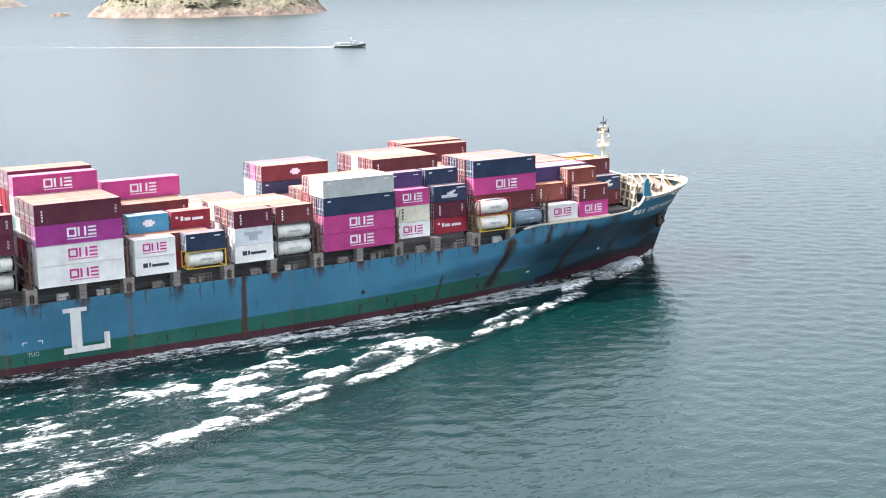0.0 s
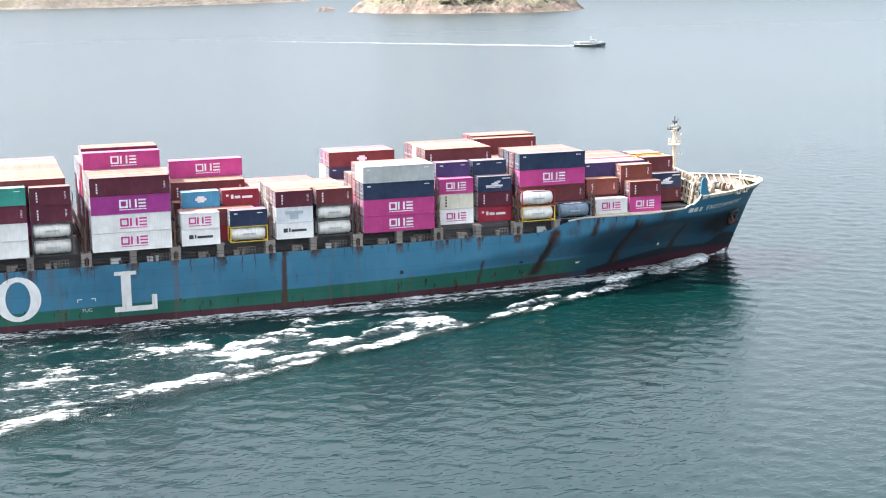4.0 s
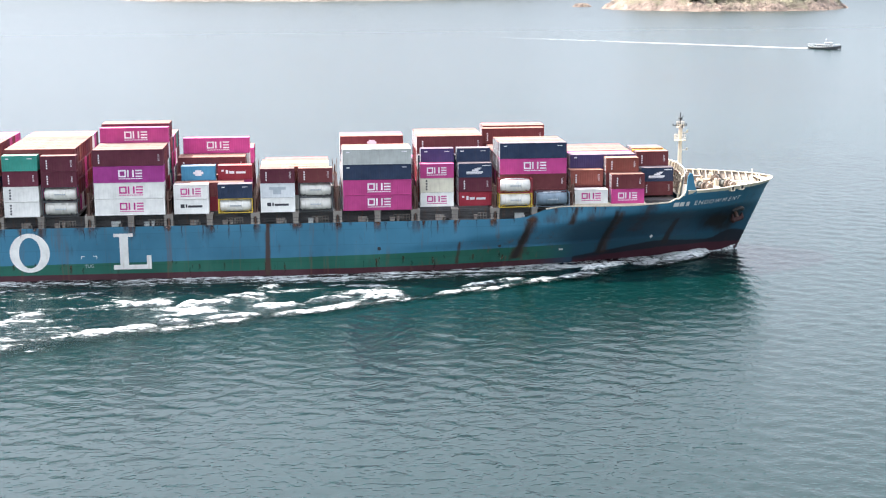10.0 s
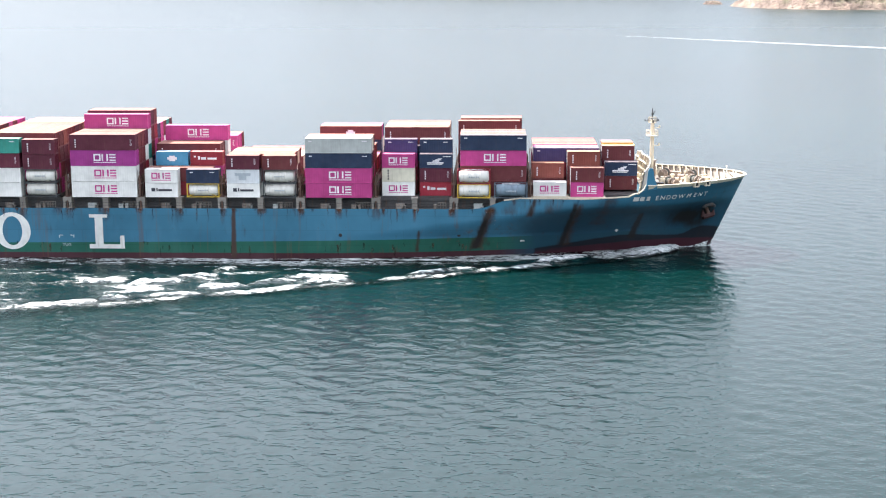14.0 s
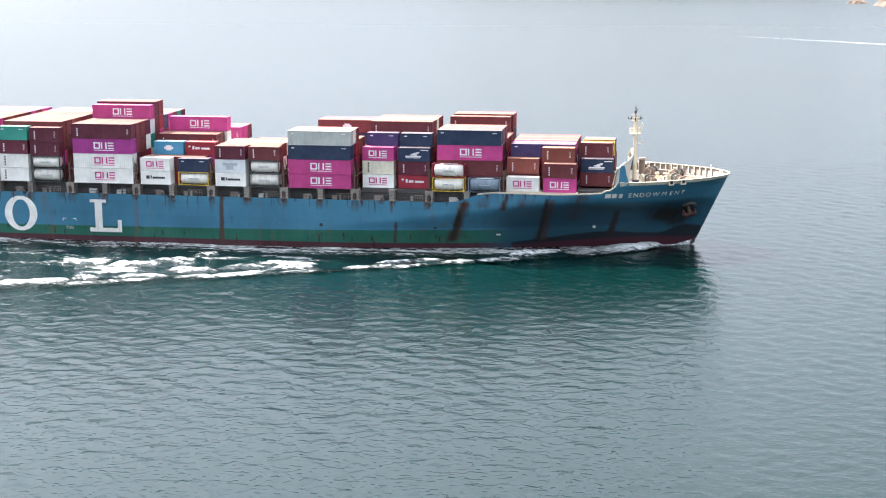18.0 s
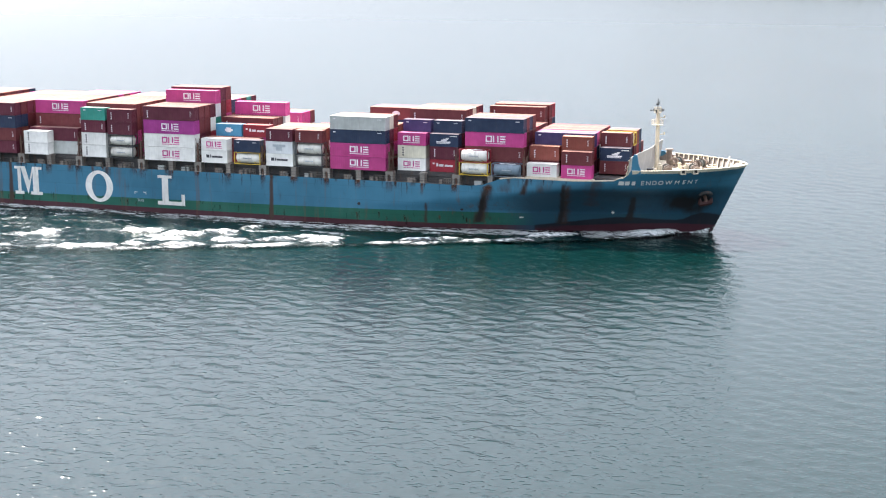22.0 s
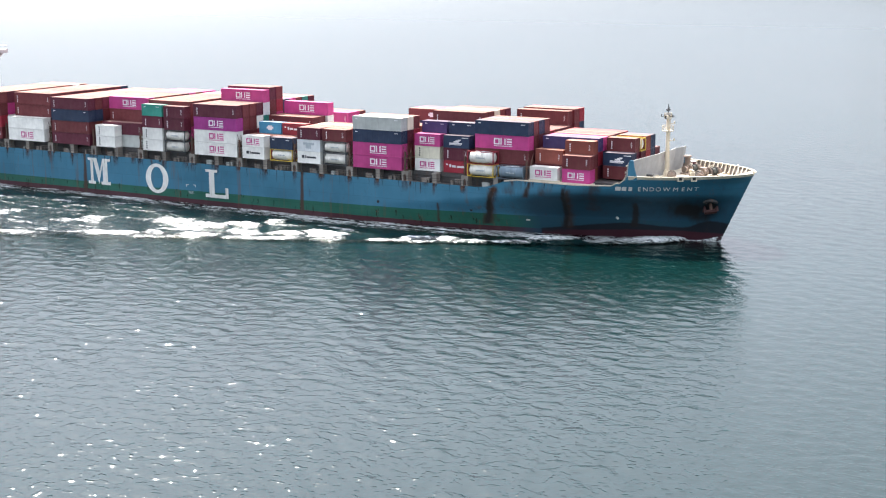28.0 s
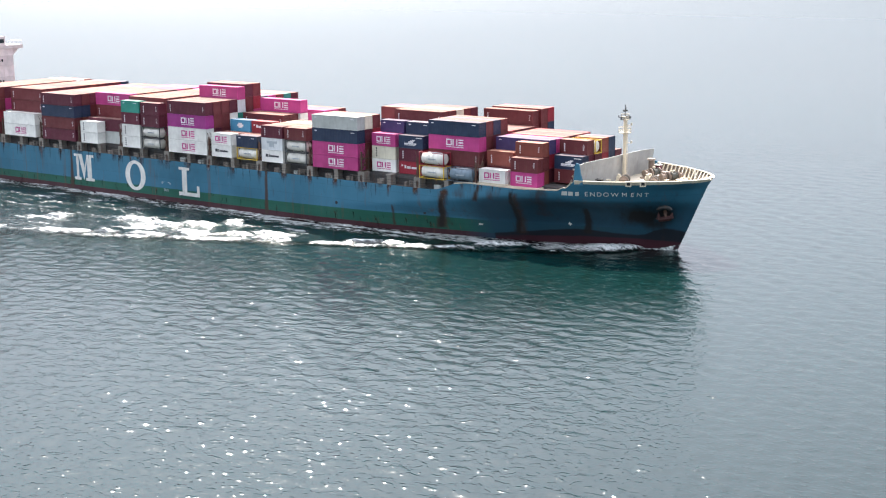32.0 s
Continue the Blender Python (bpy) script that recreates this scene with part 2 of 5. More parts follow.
HULL_BLUE = hull_paint("hull_blue_paint", (0.033, 0.152, 0.238), 0.5)
HULL_GREEN = hull_paint("hull_green_paint", (0.008, 0.096, 0.066), 0.6)
HULL_RED = hull_paint("boot_topping_red", (0.052, 0.014, 0.021), 0.5)


def stain_paint(name, dark, light, reach, scale=1.8, floor=0.15):
    """A stain that thins out in runs towards its rim."""
    m, n, l, b = nodes_of(name)
    l.new(ramp(n, l, noise_at(n, l, 1.2, 6, (1, 1, 0.3)), [(0.35, dark), (0.7, light)]), b.inputs["Base Color"])
    b.inputs["Roughness"].default_value = 0.65
    cover = n.new("ShaderNodeAttribute")
    cover.attribute_name = "cover"
    runs = ramp(n, l, noise_at(n, l, scale, 5, (1, 1, 0.12), 0.55), [(0.34, (floor,) * 3), (0.66, (1, 1, 1))])
    times = n.new("ShaderNodeMath")
    times.operation = "MULTIPLY"
    l.new(cover.outputs["Fac"], times.inputs[0])
    l.new(runs, times.inputs[1])
    l.new(ramp(n, l, times.outputs[0], [(0.05, (0, 0, 0)), (0.75, (reach,) * 3)]), b.inputs["Alpha"])
    return m


STAIN = stain_paint("rust_brown_stain", (0.042, 0.018, 0.012), (0.17, 0.070, 0.032), 0.95, 1.6, 0.3)


def chop(n, l, layers, space="Object"):
    """Heights of several sizes of ripple, added up."""
    total = None
    for scale, amp, stretch, detail in layers:
        k = n.new("ShaderNodeMath")
        k.operation = "MULTIPLY_ADD"
        l.new(noise_at(n, l, scale, detail, stretch, 0.5, space), k.inputs[0])
        k.inputs[1].default_value = amp
        if total is not None:
            l.new(total, k.inputs[2])
        else:
            k.inputs[2].default_value = 0
        total = k.outputs[0]
    return total


def water_material():
    m, n, l, b = nodes_of("sea_water")
    patch = noise_at(n, l, 0.004, 3)
    l.new(ramp(n, l, patch, [(0.35, (0.0004, 0.0100, 0.0093)), (0.65, (0.0007, 0.0132, 0.0122))]), b.inputs["Base Color"])
    # slick near by, ever more ruffled across the open strait
    place, across, ruffled = n.new("ShaderNodeTexCoord"), n.new("ShaderNodeSeparateXYZ"), n.new("ShaderNodeMapRange")
    l.new(place.outputs["Object"], across.inputs[0])
    l.new(across.outputs["Y"], ruffled.inputs["Value"])
    ruffled.inputs["From Min"].default_value, ruffled.inputs["From Max"].default_value = -20.0, 2000.0
    ruffled.inputs["To Min"].default_value, ruffled.inputs["To Max"].default_value = 0.165, 0.40
    b.inputs["IOR"].default_value = 1.333
    # gusts make some stretches rougher than others
    gust = ramp(n, l, noise_at(n, l, 0.012, 3), [(0.3, (0.7,) * 3), (0.7, (1.3,) * 3)])
    g = n.new("ShaderNodeMath")
    g.operation = "MULTIPLY"
    l.new(chop(n, l, ((0.05, 0.15, (1.2, 1.0, 1), 2), (0.7, 0.07, (0.9, 1.1, 1), 2), (1.35, 0.055, (0.95, 1.1, 1), 2))), g.inputs[0])
    l.new(gust, g.inputs[1])
    # here and there a smooth wavelet stands up and flashes
    spark = ramp(n, l, noise_at(n, l, 1.3, 0, (0.8, 1.1, 1)), [(0.585, (0, 0, 0)), (0.72, (1, 1, 1))])
    slick = n.new("ShaderNodeMath")
    slick.operation = "MULTIPLY"
    slick.inputs[1].default_value = 0.6
    l.new(ruffled.outputs[0], slick.inputs[0])
    steep = n.new("ShaderNodeMath")
    steep.operation = "MULTIPLY_ADD"
    steep.inputs[1].default_value = 0.03
    l.new(spark, steep.inputs[0])
    l.new(g.outputs[0], steep.inputs[2])
    l.new(mix(n, l, ramp(n, l, spark, [(0.02, (0, 0, 0)), (0.15, (1, 1, 1))]), ruffled.outputs[0], slick.outputs[0]), b.inputs["Roughness"])
    bump(n, l, steep.outputs[0], 1.0, 1.0, b)
    return m


WATER = water_material()


def foam_material():
    """Sea foam: white and rough, torn into lace where it is thin; between the flecks lies churned green water."""
    m, n, l, b = nodes_of("sea_foam")
    cover, rim = n.new("ShaderNodeAttribute"), n.new("ShaderNodeAttribute")
    cover.attribute_name, rim.attribute_name = "cover", "rim"
    coarse = noise_at(n, l, 0.40, 5, (0.45, 1.3, 1), 0.62)
    fine = noise_at(n, l, 1.5, 7, (0.5, 1.25, 1), 0.72)
    both = ramp(n, l, mix(n, l, 0.68, coarse, fine), [(0.35, (0, 0, 0)), (0.65, (1, 1, 1))])
    add = n.new("ShaderNodeMath")
    l.new(cover.outputs["Fac"], add.inputs[0])
    l.new(both, add.inputs[1])
    half = n.new("ShaderNodeMath")
    half.operation = "MULTIPLY"
    half.inputs[1].default_value = 0.5
    l.new(add.outputs[0], half.inputs[0])
    froth = ramp(n, l, half.outputs[0], [(0.40, (0, 0, 0)), (0.50, (0.15,) * 3), (0.62, (0.62,) * 3), (0.76, (1, 1, 1))])
    white = ramp(n, l, fine, [(0.36, (0.30, 0.37, 0.38)), (0.50, (0.60, 0.63, 0.63)), (0.64, (0.76, 0.77, 0.77))])
    l.new(mix(n, l, froth, (0.0004, 0.0096, 0.0090), white), b.inputs["Base Color"])
    l.new(mix(n, l, froth, (0.14, 0.14, 0.14), (0.85, 0.85, 0.85)), b.inputs["Roughness"])
    b.inputs["IOR"].default_value = 1.333
    over = n.new("ShaderNodeMath")          # the churned water gives out at the rim, thick froth a little later
    over.operation = "MAXIMUM"
    l.new(rim.outputs["Fac"], over.inputs[0])
    l.new(froth, over.inputs[1])
    l.new(over.outputs[0], b.inputs["Alpha"])
    bump(n, l, chop(n, l, ((0.5, 0.2, (0.8, 1.2, 1), 2), (1.4, 0.18, (0.9, 1.1, 1), 2), (4.0, 0.03, (1, 1, 1), 3))), 1.0, 1.0, b)
    return m


FOAM = foam_material()


def rock_material(name, a, c, grassy=0.0):
    """Jointed rock; where grassy, dry olive turf lies over the higher ground in patches."""
    m, n, l, b = nodes_of(name)
    col = ramp(n, l, noise_at(n, l, 0.07, 8, rough=0.65), [(0.35, a), (0.52, tuple((u + v) / 2 for u, v in zip(a, c))), (0.66, c)])
    tc = n.new("ShaderNodeTexCoord")
    cells = n.new("ShaderNodeTexVoronoi")
    cells.inputs["Scale"].default_value = 0.16
    rough_at = n.new("ShaderNodeTexNoise")
    rough_at.inputs["Scale"].default_value = 0.2
    l.new(tc.outputs["Object"], rough_at.inputs["Vector"])
    lift = n.new("ShaderNodeVectorMath")
    lift.operation = "MULTIPLY_ADD"
    lift.inputs[1].default_value = (9, 9, 9)
    l.new(rough_at.outputs["Color"], lift.inputs[0])
    l.new(tc.outputs["Object"], lift.inputs[2])
    l.new(lift.outputs[0], cells.inputs["Vector"])
    col = mix(n, l, ramp(n, l, cells.outputs["Distance"], [(0.45, (0, 0, 0)), (0.95, (0.6,) * 3)]), col, tuple(0.5 * v for v in a))
    if grassy:
        part_z = n.new("ShaderNodeSeparateXYZ")
        l.new(tc.outputs["Object"], part_z.inputs[0])
        up = n.new("ShaderNodeMath")
        up.operation = "MULTIPLY_ADD"
        up.inputs[1].default_value = 0.022
        l.new(part_z.outputs["Z"], up.inputs[0])
        l.new(noise_at(n, l, 0.04, 6, rough=0.6), up.inputs[2])
        turf = ramp(n, l, noise_at(n, l, 0.25, 5), [(0.35, (0.10, 0.088, 0.058)), (0.65, (0.165, 0.155, 0.09))])
        col = mix(n, l, ramp(n, l, up.outputs[0], [(0.60, (0, 0, 0)), (0.76, (grassy,) * 3)]), col, turf)
    l.new(col, b.inputs["Base Color"])
    b.inputs["Roughness"].default_value = 0.9
    bump(n, l, noise_at(n, l, 0.2, 9, rough=0.65), 1.0, 5.0, b)
    return m


ROCK = rock_material("pale_granite", (0.085, 0.062, 0.050), (0.31, 0.225, 0.175), 0.85)
SCRUB = rock_material("dry_scrub_foliage", (0.085, 0.085, 0.050), (0.145, 0.138, 0.080))
HILL = rock_material("distant_hillside", (0.12, 0.10, 0.085), (0.22, 0.185, 0.15), 0.6)


# ---- building helpers ----
MOVERS = []          # things that sail with the ship


def mesh_of(name, bm, smooth=False):
    me = bpy.data.meshes.new(name)
    bm.to_mesh(me)
    bm.free()
    if smooth:
        for p in me.polygons:
            p.use_smooth = True
    return me


def part(name, bm, material, parent=None, label="", smooth=False):
    me = bm if isinstance(bm, bpy.types.Mesh) else mesh_of(name, bm, smooth)
    ob = new(name, me)
    if not me.materials:
        me.materials.append(material)
    if me.materials[0] != material:
        ob.material_slots[0].link = "OBJECT"
        ob.material_slots[0].material = material
    if parent:
        ob.parent = parent
    return tagged(ob, label)


def box(bm, x0, y0, z0, x1, y1, z1):
    v = [bm.verts.new((x, y, z)) for z in (z0, z1) for y in (y0, y1) for x in (x0, x1)]
    for f in ((0, 2, 3, 1), (4, 5, 7, 6), (0, 1, 5, 4), (2, 6, 7, 3), (0, 4, 6, 2), (1, 3, 7, 5)):
        bm.faces.new([v[i] for i in f])
    return v


def tube(bm, a, b, r, sides=8, r2=None, caps=True):
    a, b = Vector(a), Vector(b)
    q = (b - a).to_track_quat("Z", "Y")
    rings = []
    for p, rad in ((a, r), (b, r if r2 is None else r2)):
        rings.append([bm.verts.new(p + q @ Vector((math.cos(k * math.tau / sides) * rad, math.sin(k * math.tau / sides) * rad, 0))) for k in range(sides)])
    for k in range(sides):
        bm.faces.new((rings[0][k], rings[0][(k + 1) % sides], rings[1][(k + 1) % sides], rings[1][k]))
    if caps:
        bm.faces.new(rings[0][::-1])
        bm.faces.new(rings[1])


def grid(bm, rows):
    """Faces between rows of points."""
    vs = [[bm.verts.new(p) for p in row] for row in rows]
    for r0, r1 in zip(vs, vs[1:]):
        for k in range(len(r0) - 1):
            bm.faces.new((r0[k], r0[k + 1], r1[k + 1], r1[k]))
    return vs


def sails(ob, x, y, z, rz=0):
    """A thing that moves with the ship, by its place aboard."""
    MOVERS.append((ob, pose(x, y, z, 0, 0, rz)))
    ob.matrix_basis = pose(x, y, z, 0, 0, rz)
    return ob


# ---- sea ----
WIND = radians(72)          # the way the wind waves run


def wave_heights(x, y, step):
    """Wind waves, 1.3 to 6 m long; those too short for the mesh there are left to the ripples of the surface."""
    rnd = random.Random(23)
    z = np.zeros_like(x)
    for k in range(54):
        length = 1.3 * 4.6 ** (k / 53) * rnd.uniform(0.93, 1.07)
        way = WIND + rnd.gauss(0, 0.8)
        amp = 0.0027 * length * min(1.0, 2.6 / length) ** 0.6
        phase = rnd.uniform(0, math.tau)
        fade = np.clip(length / (2.6 * step) - 1.0, 0, 1)
        a = (x * math.cos(way) + y * math.sin(way)) * (math.tau / length) + phase
        z += amp * fade * (np.sin(a) + 0.22 * np.cos(2 * a))        # peaked crests, flat troughs
    return z


def build_water():
    """One sheet to the horizon, its mesh finest where the ship and the drone pass."""
    def spacing(y):
        return 0.45 * np.maximum(1.0, (y + 300) / 170)

    ys = [-235.0]
    while ys[-1] < 250:
        ys.append(ys[-1] + float(spacing(ys[-1])))
    xs = np.arange(-130, 480.1, 0.56)
    gx, gy = np.meshgrid(xs, np.array(ys))
    step = np.maximum(0.5, spacing(gy))
    inside = np.clip((gx + 130) / 40, 0, 1) * np.clip((xs[-1] - gx) / 40, 0, 1) * np.clip((gy + 235) / 20, 0, 1) * np.clip((ys[-1] - gy) / 220, 0, 1)
    z = wave_heights(gx, gy, step) * inside
    nx, ny = len(xs), len(ys)
    first = (np.arange(ny - 1)[:, None] * nx + np.arange(nx - 1)[None, :]).ravel()
    fine = np.stack([first, first + 1, first + nx + 1, first + nx], 1)
    # the calm-looking distance round it, in squares that butt against the finer part
    wx = np.concatenate([np.linspace(-6000, -130, 60), np.linspace(-130, xs[-1], 8)[1:], np.linspace(xs[-1], 6000, 56)[1:]])
    wy = np.concatenate([np.linspace(-6000, -235, 30), np.linspace(-235, ys[-1], 7)[1:], np.linspace(ys[-1], 6000, 60)[1:]])
    ox, oy = np.meshgrid(wx, wy)
    mx = len(wx)
    wide = [(j * mx + i + np.array((0, 1, mx + 1, mx))) for j in range(len(wy) - 1) for i in range(mx - 1) if not (59 <= i < 66 and 29 <= j < 35)]
    places = np.concatenate([np.stack([gx, gy, z], 2).reshape(-1, 3), np.stack([ox, oy, 0 * ox], 2).reshape(-1, 3)])
    faces = np.concatenate([fine, np.array(wide) + nx * ny])
    me = bpy.data.meshes.new("water")
    me.vertices.add(len(places))
    me.vertices.foreach_set("co", places.ravel())
    me.loops.add(faces.size)
    me.loops.foreach_set("vertex_index", faces.ravel())
    me.polygons.add(len(faces))
    me.polygons.foreach_set("loop_start", np.arange(len(faces)) * 4)
    me.polygons.foreach_set("use_smooth", np.ones(len(faces), bool))
    me.update(calc_edges=True)
    return tagged(part("water", me, WATER), "rippled green-grey open sea under hazy sun", "water", kind="structure")


water = build_water()


# ---- hull ----
def stem(z):
    return 76.7 + 0.455 * z


def half_breadth(x, z):
    """Half the hull's width at x along the ship and height z."""
    run = np.interp(z, (-3, 0, 4.5, 8, 9.9, 11, 14), (88, 88, 72, 48, 35, 33, 29))
    full = float(np.interp(z, (0, 4.5, 8, 9.9), (2.0, 2.0, 2.1, 2.2)))
    u = min(1.0, max(0.0, (stem(z) - x) / run))
    blunt = float(np.interp(z, (8.2, 9.9, 14), (1.0, 0.86, 0.78)))
    if z > 12.4 and u < 0.3:
        blunt -= min(1.0, z - 12.4) * 0.16 * (1 - u / 0.3)
    w = 16.1 * (1 - (1 - u) ** full) ** blunt
    aft = np.interp(x, (-212, -190, -150), (0.72, 0.9, 1.0)) if z > 3 else np.interp(x, (-212, -190, -140), (0.05, 0.45, 1.0))
    return w * aft


def sheer(x):
    return float(np.interp(x, (-212, 30.5, 33, 36.5, 39.5, 52, 59.5, 62.2, 63.5, 72, 83.5), (9.7, 9.7, 10.0, 11.3, 11.7, 11.6, 11.9, 13.1, 13.5, 13.45, 13.75)))


STATIONS = sorted([-212, -205, -195, -180, -165, -150] + [x for x in range(-130, 28, 3) if min(abs(x + 13.6), abs(x + 78), abs(x - 20.5)) > 1.8] + [c + d * 0.3 for c in (-78.0, -13.6, 20.5) for d in range(-6, 7)] + [28 + k * 0.5 for k in range(110)])


# ---- wear on the shell: slanting scrapes, soot round the hawse, blackened foot of the bow; painted flare shade ----
SCRAPES = [  # layer, foot x, foot z, head x, head z, half width, amount
    ("soot", 60.8, 2.9, 62.4, 7.7, 0.62, 1.0), ("soot", 47.3, 2.0, 49.7, 10.6, 0.46, 0.85), ("rust", 48.0, 2.0, 50.5, 10.4, 1.0, 0.5),
    ("rust", 53.8, 6.0, 56.2, 11.8, 1.5, 0.34), ("soot", 31.2, 2.0, 33.8, 9.6, 0.52, 0.9), ("rust", 31.4, 2.0, 34.2, 9.8, 1.1, 0.65), ("rust", 41.2, 8.4, 42.2, 11.4, 0.6, 0.6), ("rust", 38.0, 9.0, 38.8, 11.6, 2.0, 0.24), ("rust", 44.6, 9.0, 45.6, 11.5, 1.8, 0.22), ("rust", 53.0, 9.4, 54.5, 11.8, 2.4, 0.15),
    ("soot", 41.3, 8.8, 42.0, 11.2, 0.35, 0.6), ("rust", -13.7, 1.3, -13.5, 9.7, 0.42, 1.0), ("rust", -78.0, 1.3, -77.8, 9.7, 0.45, 0.9), ("rust", 20.4, 1.6, 20.8, 5.4, 0.35, 0.6)]


def wear_and_shade_at(layer, x, z):
    total = 0.0
    for name, x0, z0, x1, z1, w, amount in SCRAPES:
        if name == layer and z0 - 1 < z < z1 + 0.6:
            v = max(0.0, min(1.0, (z - z0) / (z1 - z0)))
            end = max(0.0, 1 - max(z0 - z, z - z1, 0.0) / 0.6)
            d = (x - x0 - (x1 - x0) * v) / (w * (1.15 - 0.45 * v))
            total = max(total, amount * end * math.exp(-d * d))
    if layer == "soot":
        for cx, cz, rx, rz, amount in ((71.4, 6.5, 3.5, 1.9, 0.85), (75.2, 7.0, 2.0, 1.7, 0.85), (73.0, 5.0, 2.6, 1.2, 0.6)):
            total = max(total, amount * math.exp(-((x - cx) / rx) ** 2 - ((z - cz) / rz) ** 2))
    if layer == "black" and x > 42:
        top = float(np.interp(x, (42, 49, 53, 58.5, 62, 66, 70, 71.4, 73, 74.9, 76.7, 78.5), (1.3, 2.15, 2.7, 3.3, 3.2, 2.8, 2.65, 2.9, 3.7, 4.15, 3.95, 3.6)))
        total = max(0.0, min(1.0, (top - z) / 0.5 + 0.5))
    if layer == "red" and x > 42:
        total = max(0.0, min(1.0, (float(np.interp(x, (42, 49, 60, 70, 77), (1.0, 1.3, 1.85, 1.9, 1.5))) - z) / 0.4 + 0.5))
    # shade of the downward flare painted in, plus some dirt and a repaint edge
    if layer == "shade_grime" and x > 33:
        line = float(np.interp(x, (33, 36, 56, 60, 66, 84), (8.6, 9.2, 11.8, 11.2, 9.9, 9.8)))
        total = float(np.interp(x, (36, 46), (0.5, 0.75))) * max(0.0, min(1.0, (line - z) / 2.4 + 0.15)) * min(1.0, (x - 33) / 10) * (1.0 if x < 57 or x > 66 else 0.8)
    return total


def band_top(x):
    """Upper edge of the green band: the ship is trimmed a little by the stern."""
    return float(np.interp(x, (-212, -60, -10, 25), (2.7, 3.1, 3.5, 4.0)))


def strake(z0, z1, rows):
    """A band of the shell on both sides between two heights, given as functions of x."""
    bm = bmesh.new()
    for side in (-1, 1):
        lines = []
        for k in range(rows + 1):
            line = []
            for x in STATIONS:
                z = z0(x) + (z1(x) - z0(x)) * k / rows
                xs = min(x, stem(z))
                line.append((xs, side * half_breadth(xs, z), z))
            end = stem(line[-1][2])
            for q in (0.25, 0.5, 0.75, 0.9, 1.0):
                xs = STATIONS[-1] + (end - STATIONS[-1]) * q if end > STATIONS[-1] else end
                line.append((xs, side * half_breadth(xs, line[-1][2]), line[-1][2]))
            lines.append(line)
        grid(bm, lines if side < 0 else lines[::-1])
    bmesh.ops.remove_doubles(bm, verts=bm.verts, dist=0.01)
    for layer in ("shade_grime", "red", "black", "soot", "rust"):
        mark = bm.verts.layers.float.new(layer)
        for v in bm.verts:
            v[mark] = wear_and_shade_at(layer, v.co.x, v.co.z)
    return bm


ship = new("container_ship")
tagged(ship, "large blue container ship with green band and rust-streaked hull, under way", "ship")
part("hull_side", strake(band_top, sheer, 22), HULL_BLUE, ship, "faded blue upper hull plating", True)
part("hull_band", strake(lambda x: 1.3, band_top, 9), HULL_GREEN, ship, "dark green hull band with rust runs", True)
part("boot_topping", strake(lambda x: -3.0, lambda x: 1.3, 3), HULL_RED, ship, "dull red boot topping at the waterline", True)


def deck_plate(name, x0, x1, z, material, label, inset=0.15, step=2.0):
    bm = bmesh.new()
    n = max(2, int((x1 - x0) / step))
    rows = []
    for k in range(n + 1):
        x = x0 + (x1 - x0) * k / n
        w = max(0.02, half_breadth(x, z) - inset)
        rows.append([(x, -w, z), (x, 0, z + 0.12), (x, w, z)])
    grid(bm, rows)
    return part(name, bm, material, ship, label)


deck_plate("main_deck", -211, 62.8, 9.55, PAINT["deckgrey"], "dark grey rust-stained steel main deck", step=5)
deck_plate("forecastle_deck", 62.5, 82.2, 12.3, PAINT["buff"], "cream-painted forecastle deck", step=1.0)
deck_plate("breast_plate", 80.6, 83.02, 13.72, PAINT["buff"], "cream plate closing the tip of the bow", step=0.4)
bm = bmesh.new()
grid(bm, [[(-212, y * half_breadth(-212, z), z) for y in (-1, -0.5, 0, 0.5, 1)] for z in (9.6, 6, 3.1)])
part("transom", bm, HULL_BLUE, ship)


def hull_patch(name, material, x0, x1, z0, z1, shape, label, proud=0.03, nx=10, nz=14, top=1.0, foot=0.0):
    """A thin mark that follows the shell; shape(v) shifts it along the ship and scales its width.
    Its cover falls off at the sides, from top at its upper end to foot at the lower."""
    bm = bmesh.new()
    cover = bm.verts.layers.float.new("cover")
    rows = []
    for j in range(nz + 1):
        v = j / nz
        row = []
        for i in range(nx + 1):
            shift, wide = shape(v)
            x = (x0 + x1) / 2 + shift + (i / nx - 0.5) * (x1 - x0) * wide
            z = z0 + (z1 - z0) * v
            x = min(x, stem(z) - 0.02)
            w = bm.verts.new((x, -half_breadth(x, z) - proud, z))
            s = 2 * i / nx - 1
            w[cover] = (1 - s * s) ** 0.5 * (foot + (top - foot) * v) if 0 < j else 0.0
            row.append(w)
        rows.append(row)
    for r0, r1 in zip(rows, rows[1:]):
        for k in range(nx):
            bm.faces.new((r0[k], r0[k + 1], r1[k + 1], r1[k]))
    return part(name, bm, material, ship, label, True)


def ragged(slant, seed, thin=0.35):
    rng = random.Random(seed)
    bits = [rng.uniform(-0.5, 0.5) for _ in range(32)]
    return lambda v: (slant * v + 0.2 * bits[int(v * 15)], 1 - thin * abs(2 * v - 1) ** 2 + 0.2 * bits[16 + int(v * 15)])


rng = random.Random(17)
tops = [x + d for x in (-117.8, -103.2, -88.2, -73.9, -59.1, -43.55, -29.8, -14.6, 0.0, 13.95, 28.35) for d in (-1.0, 6.1)]
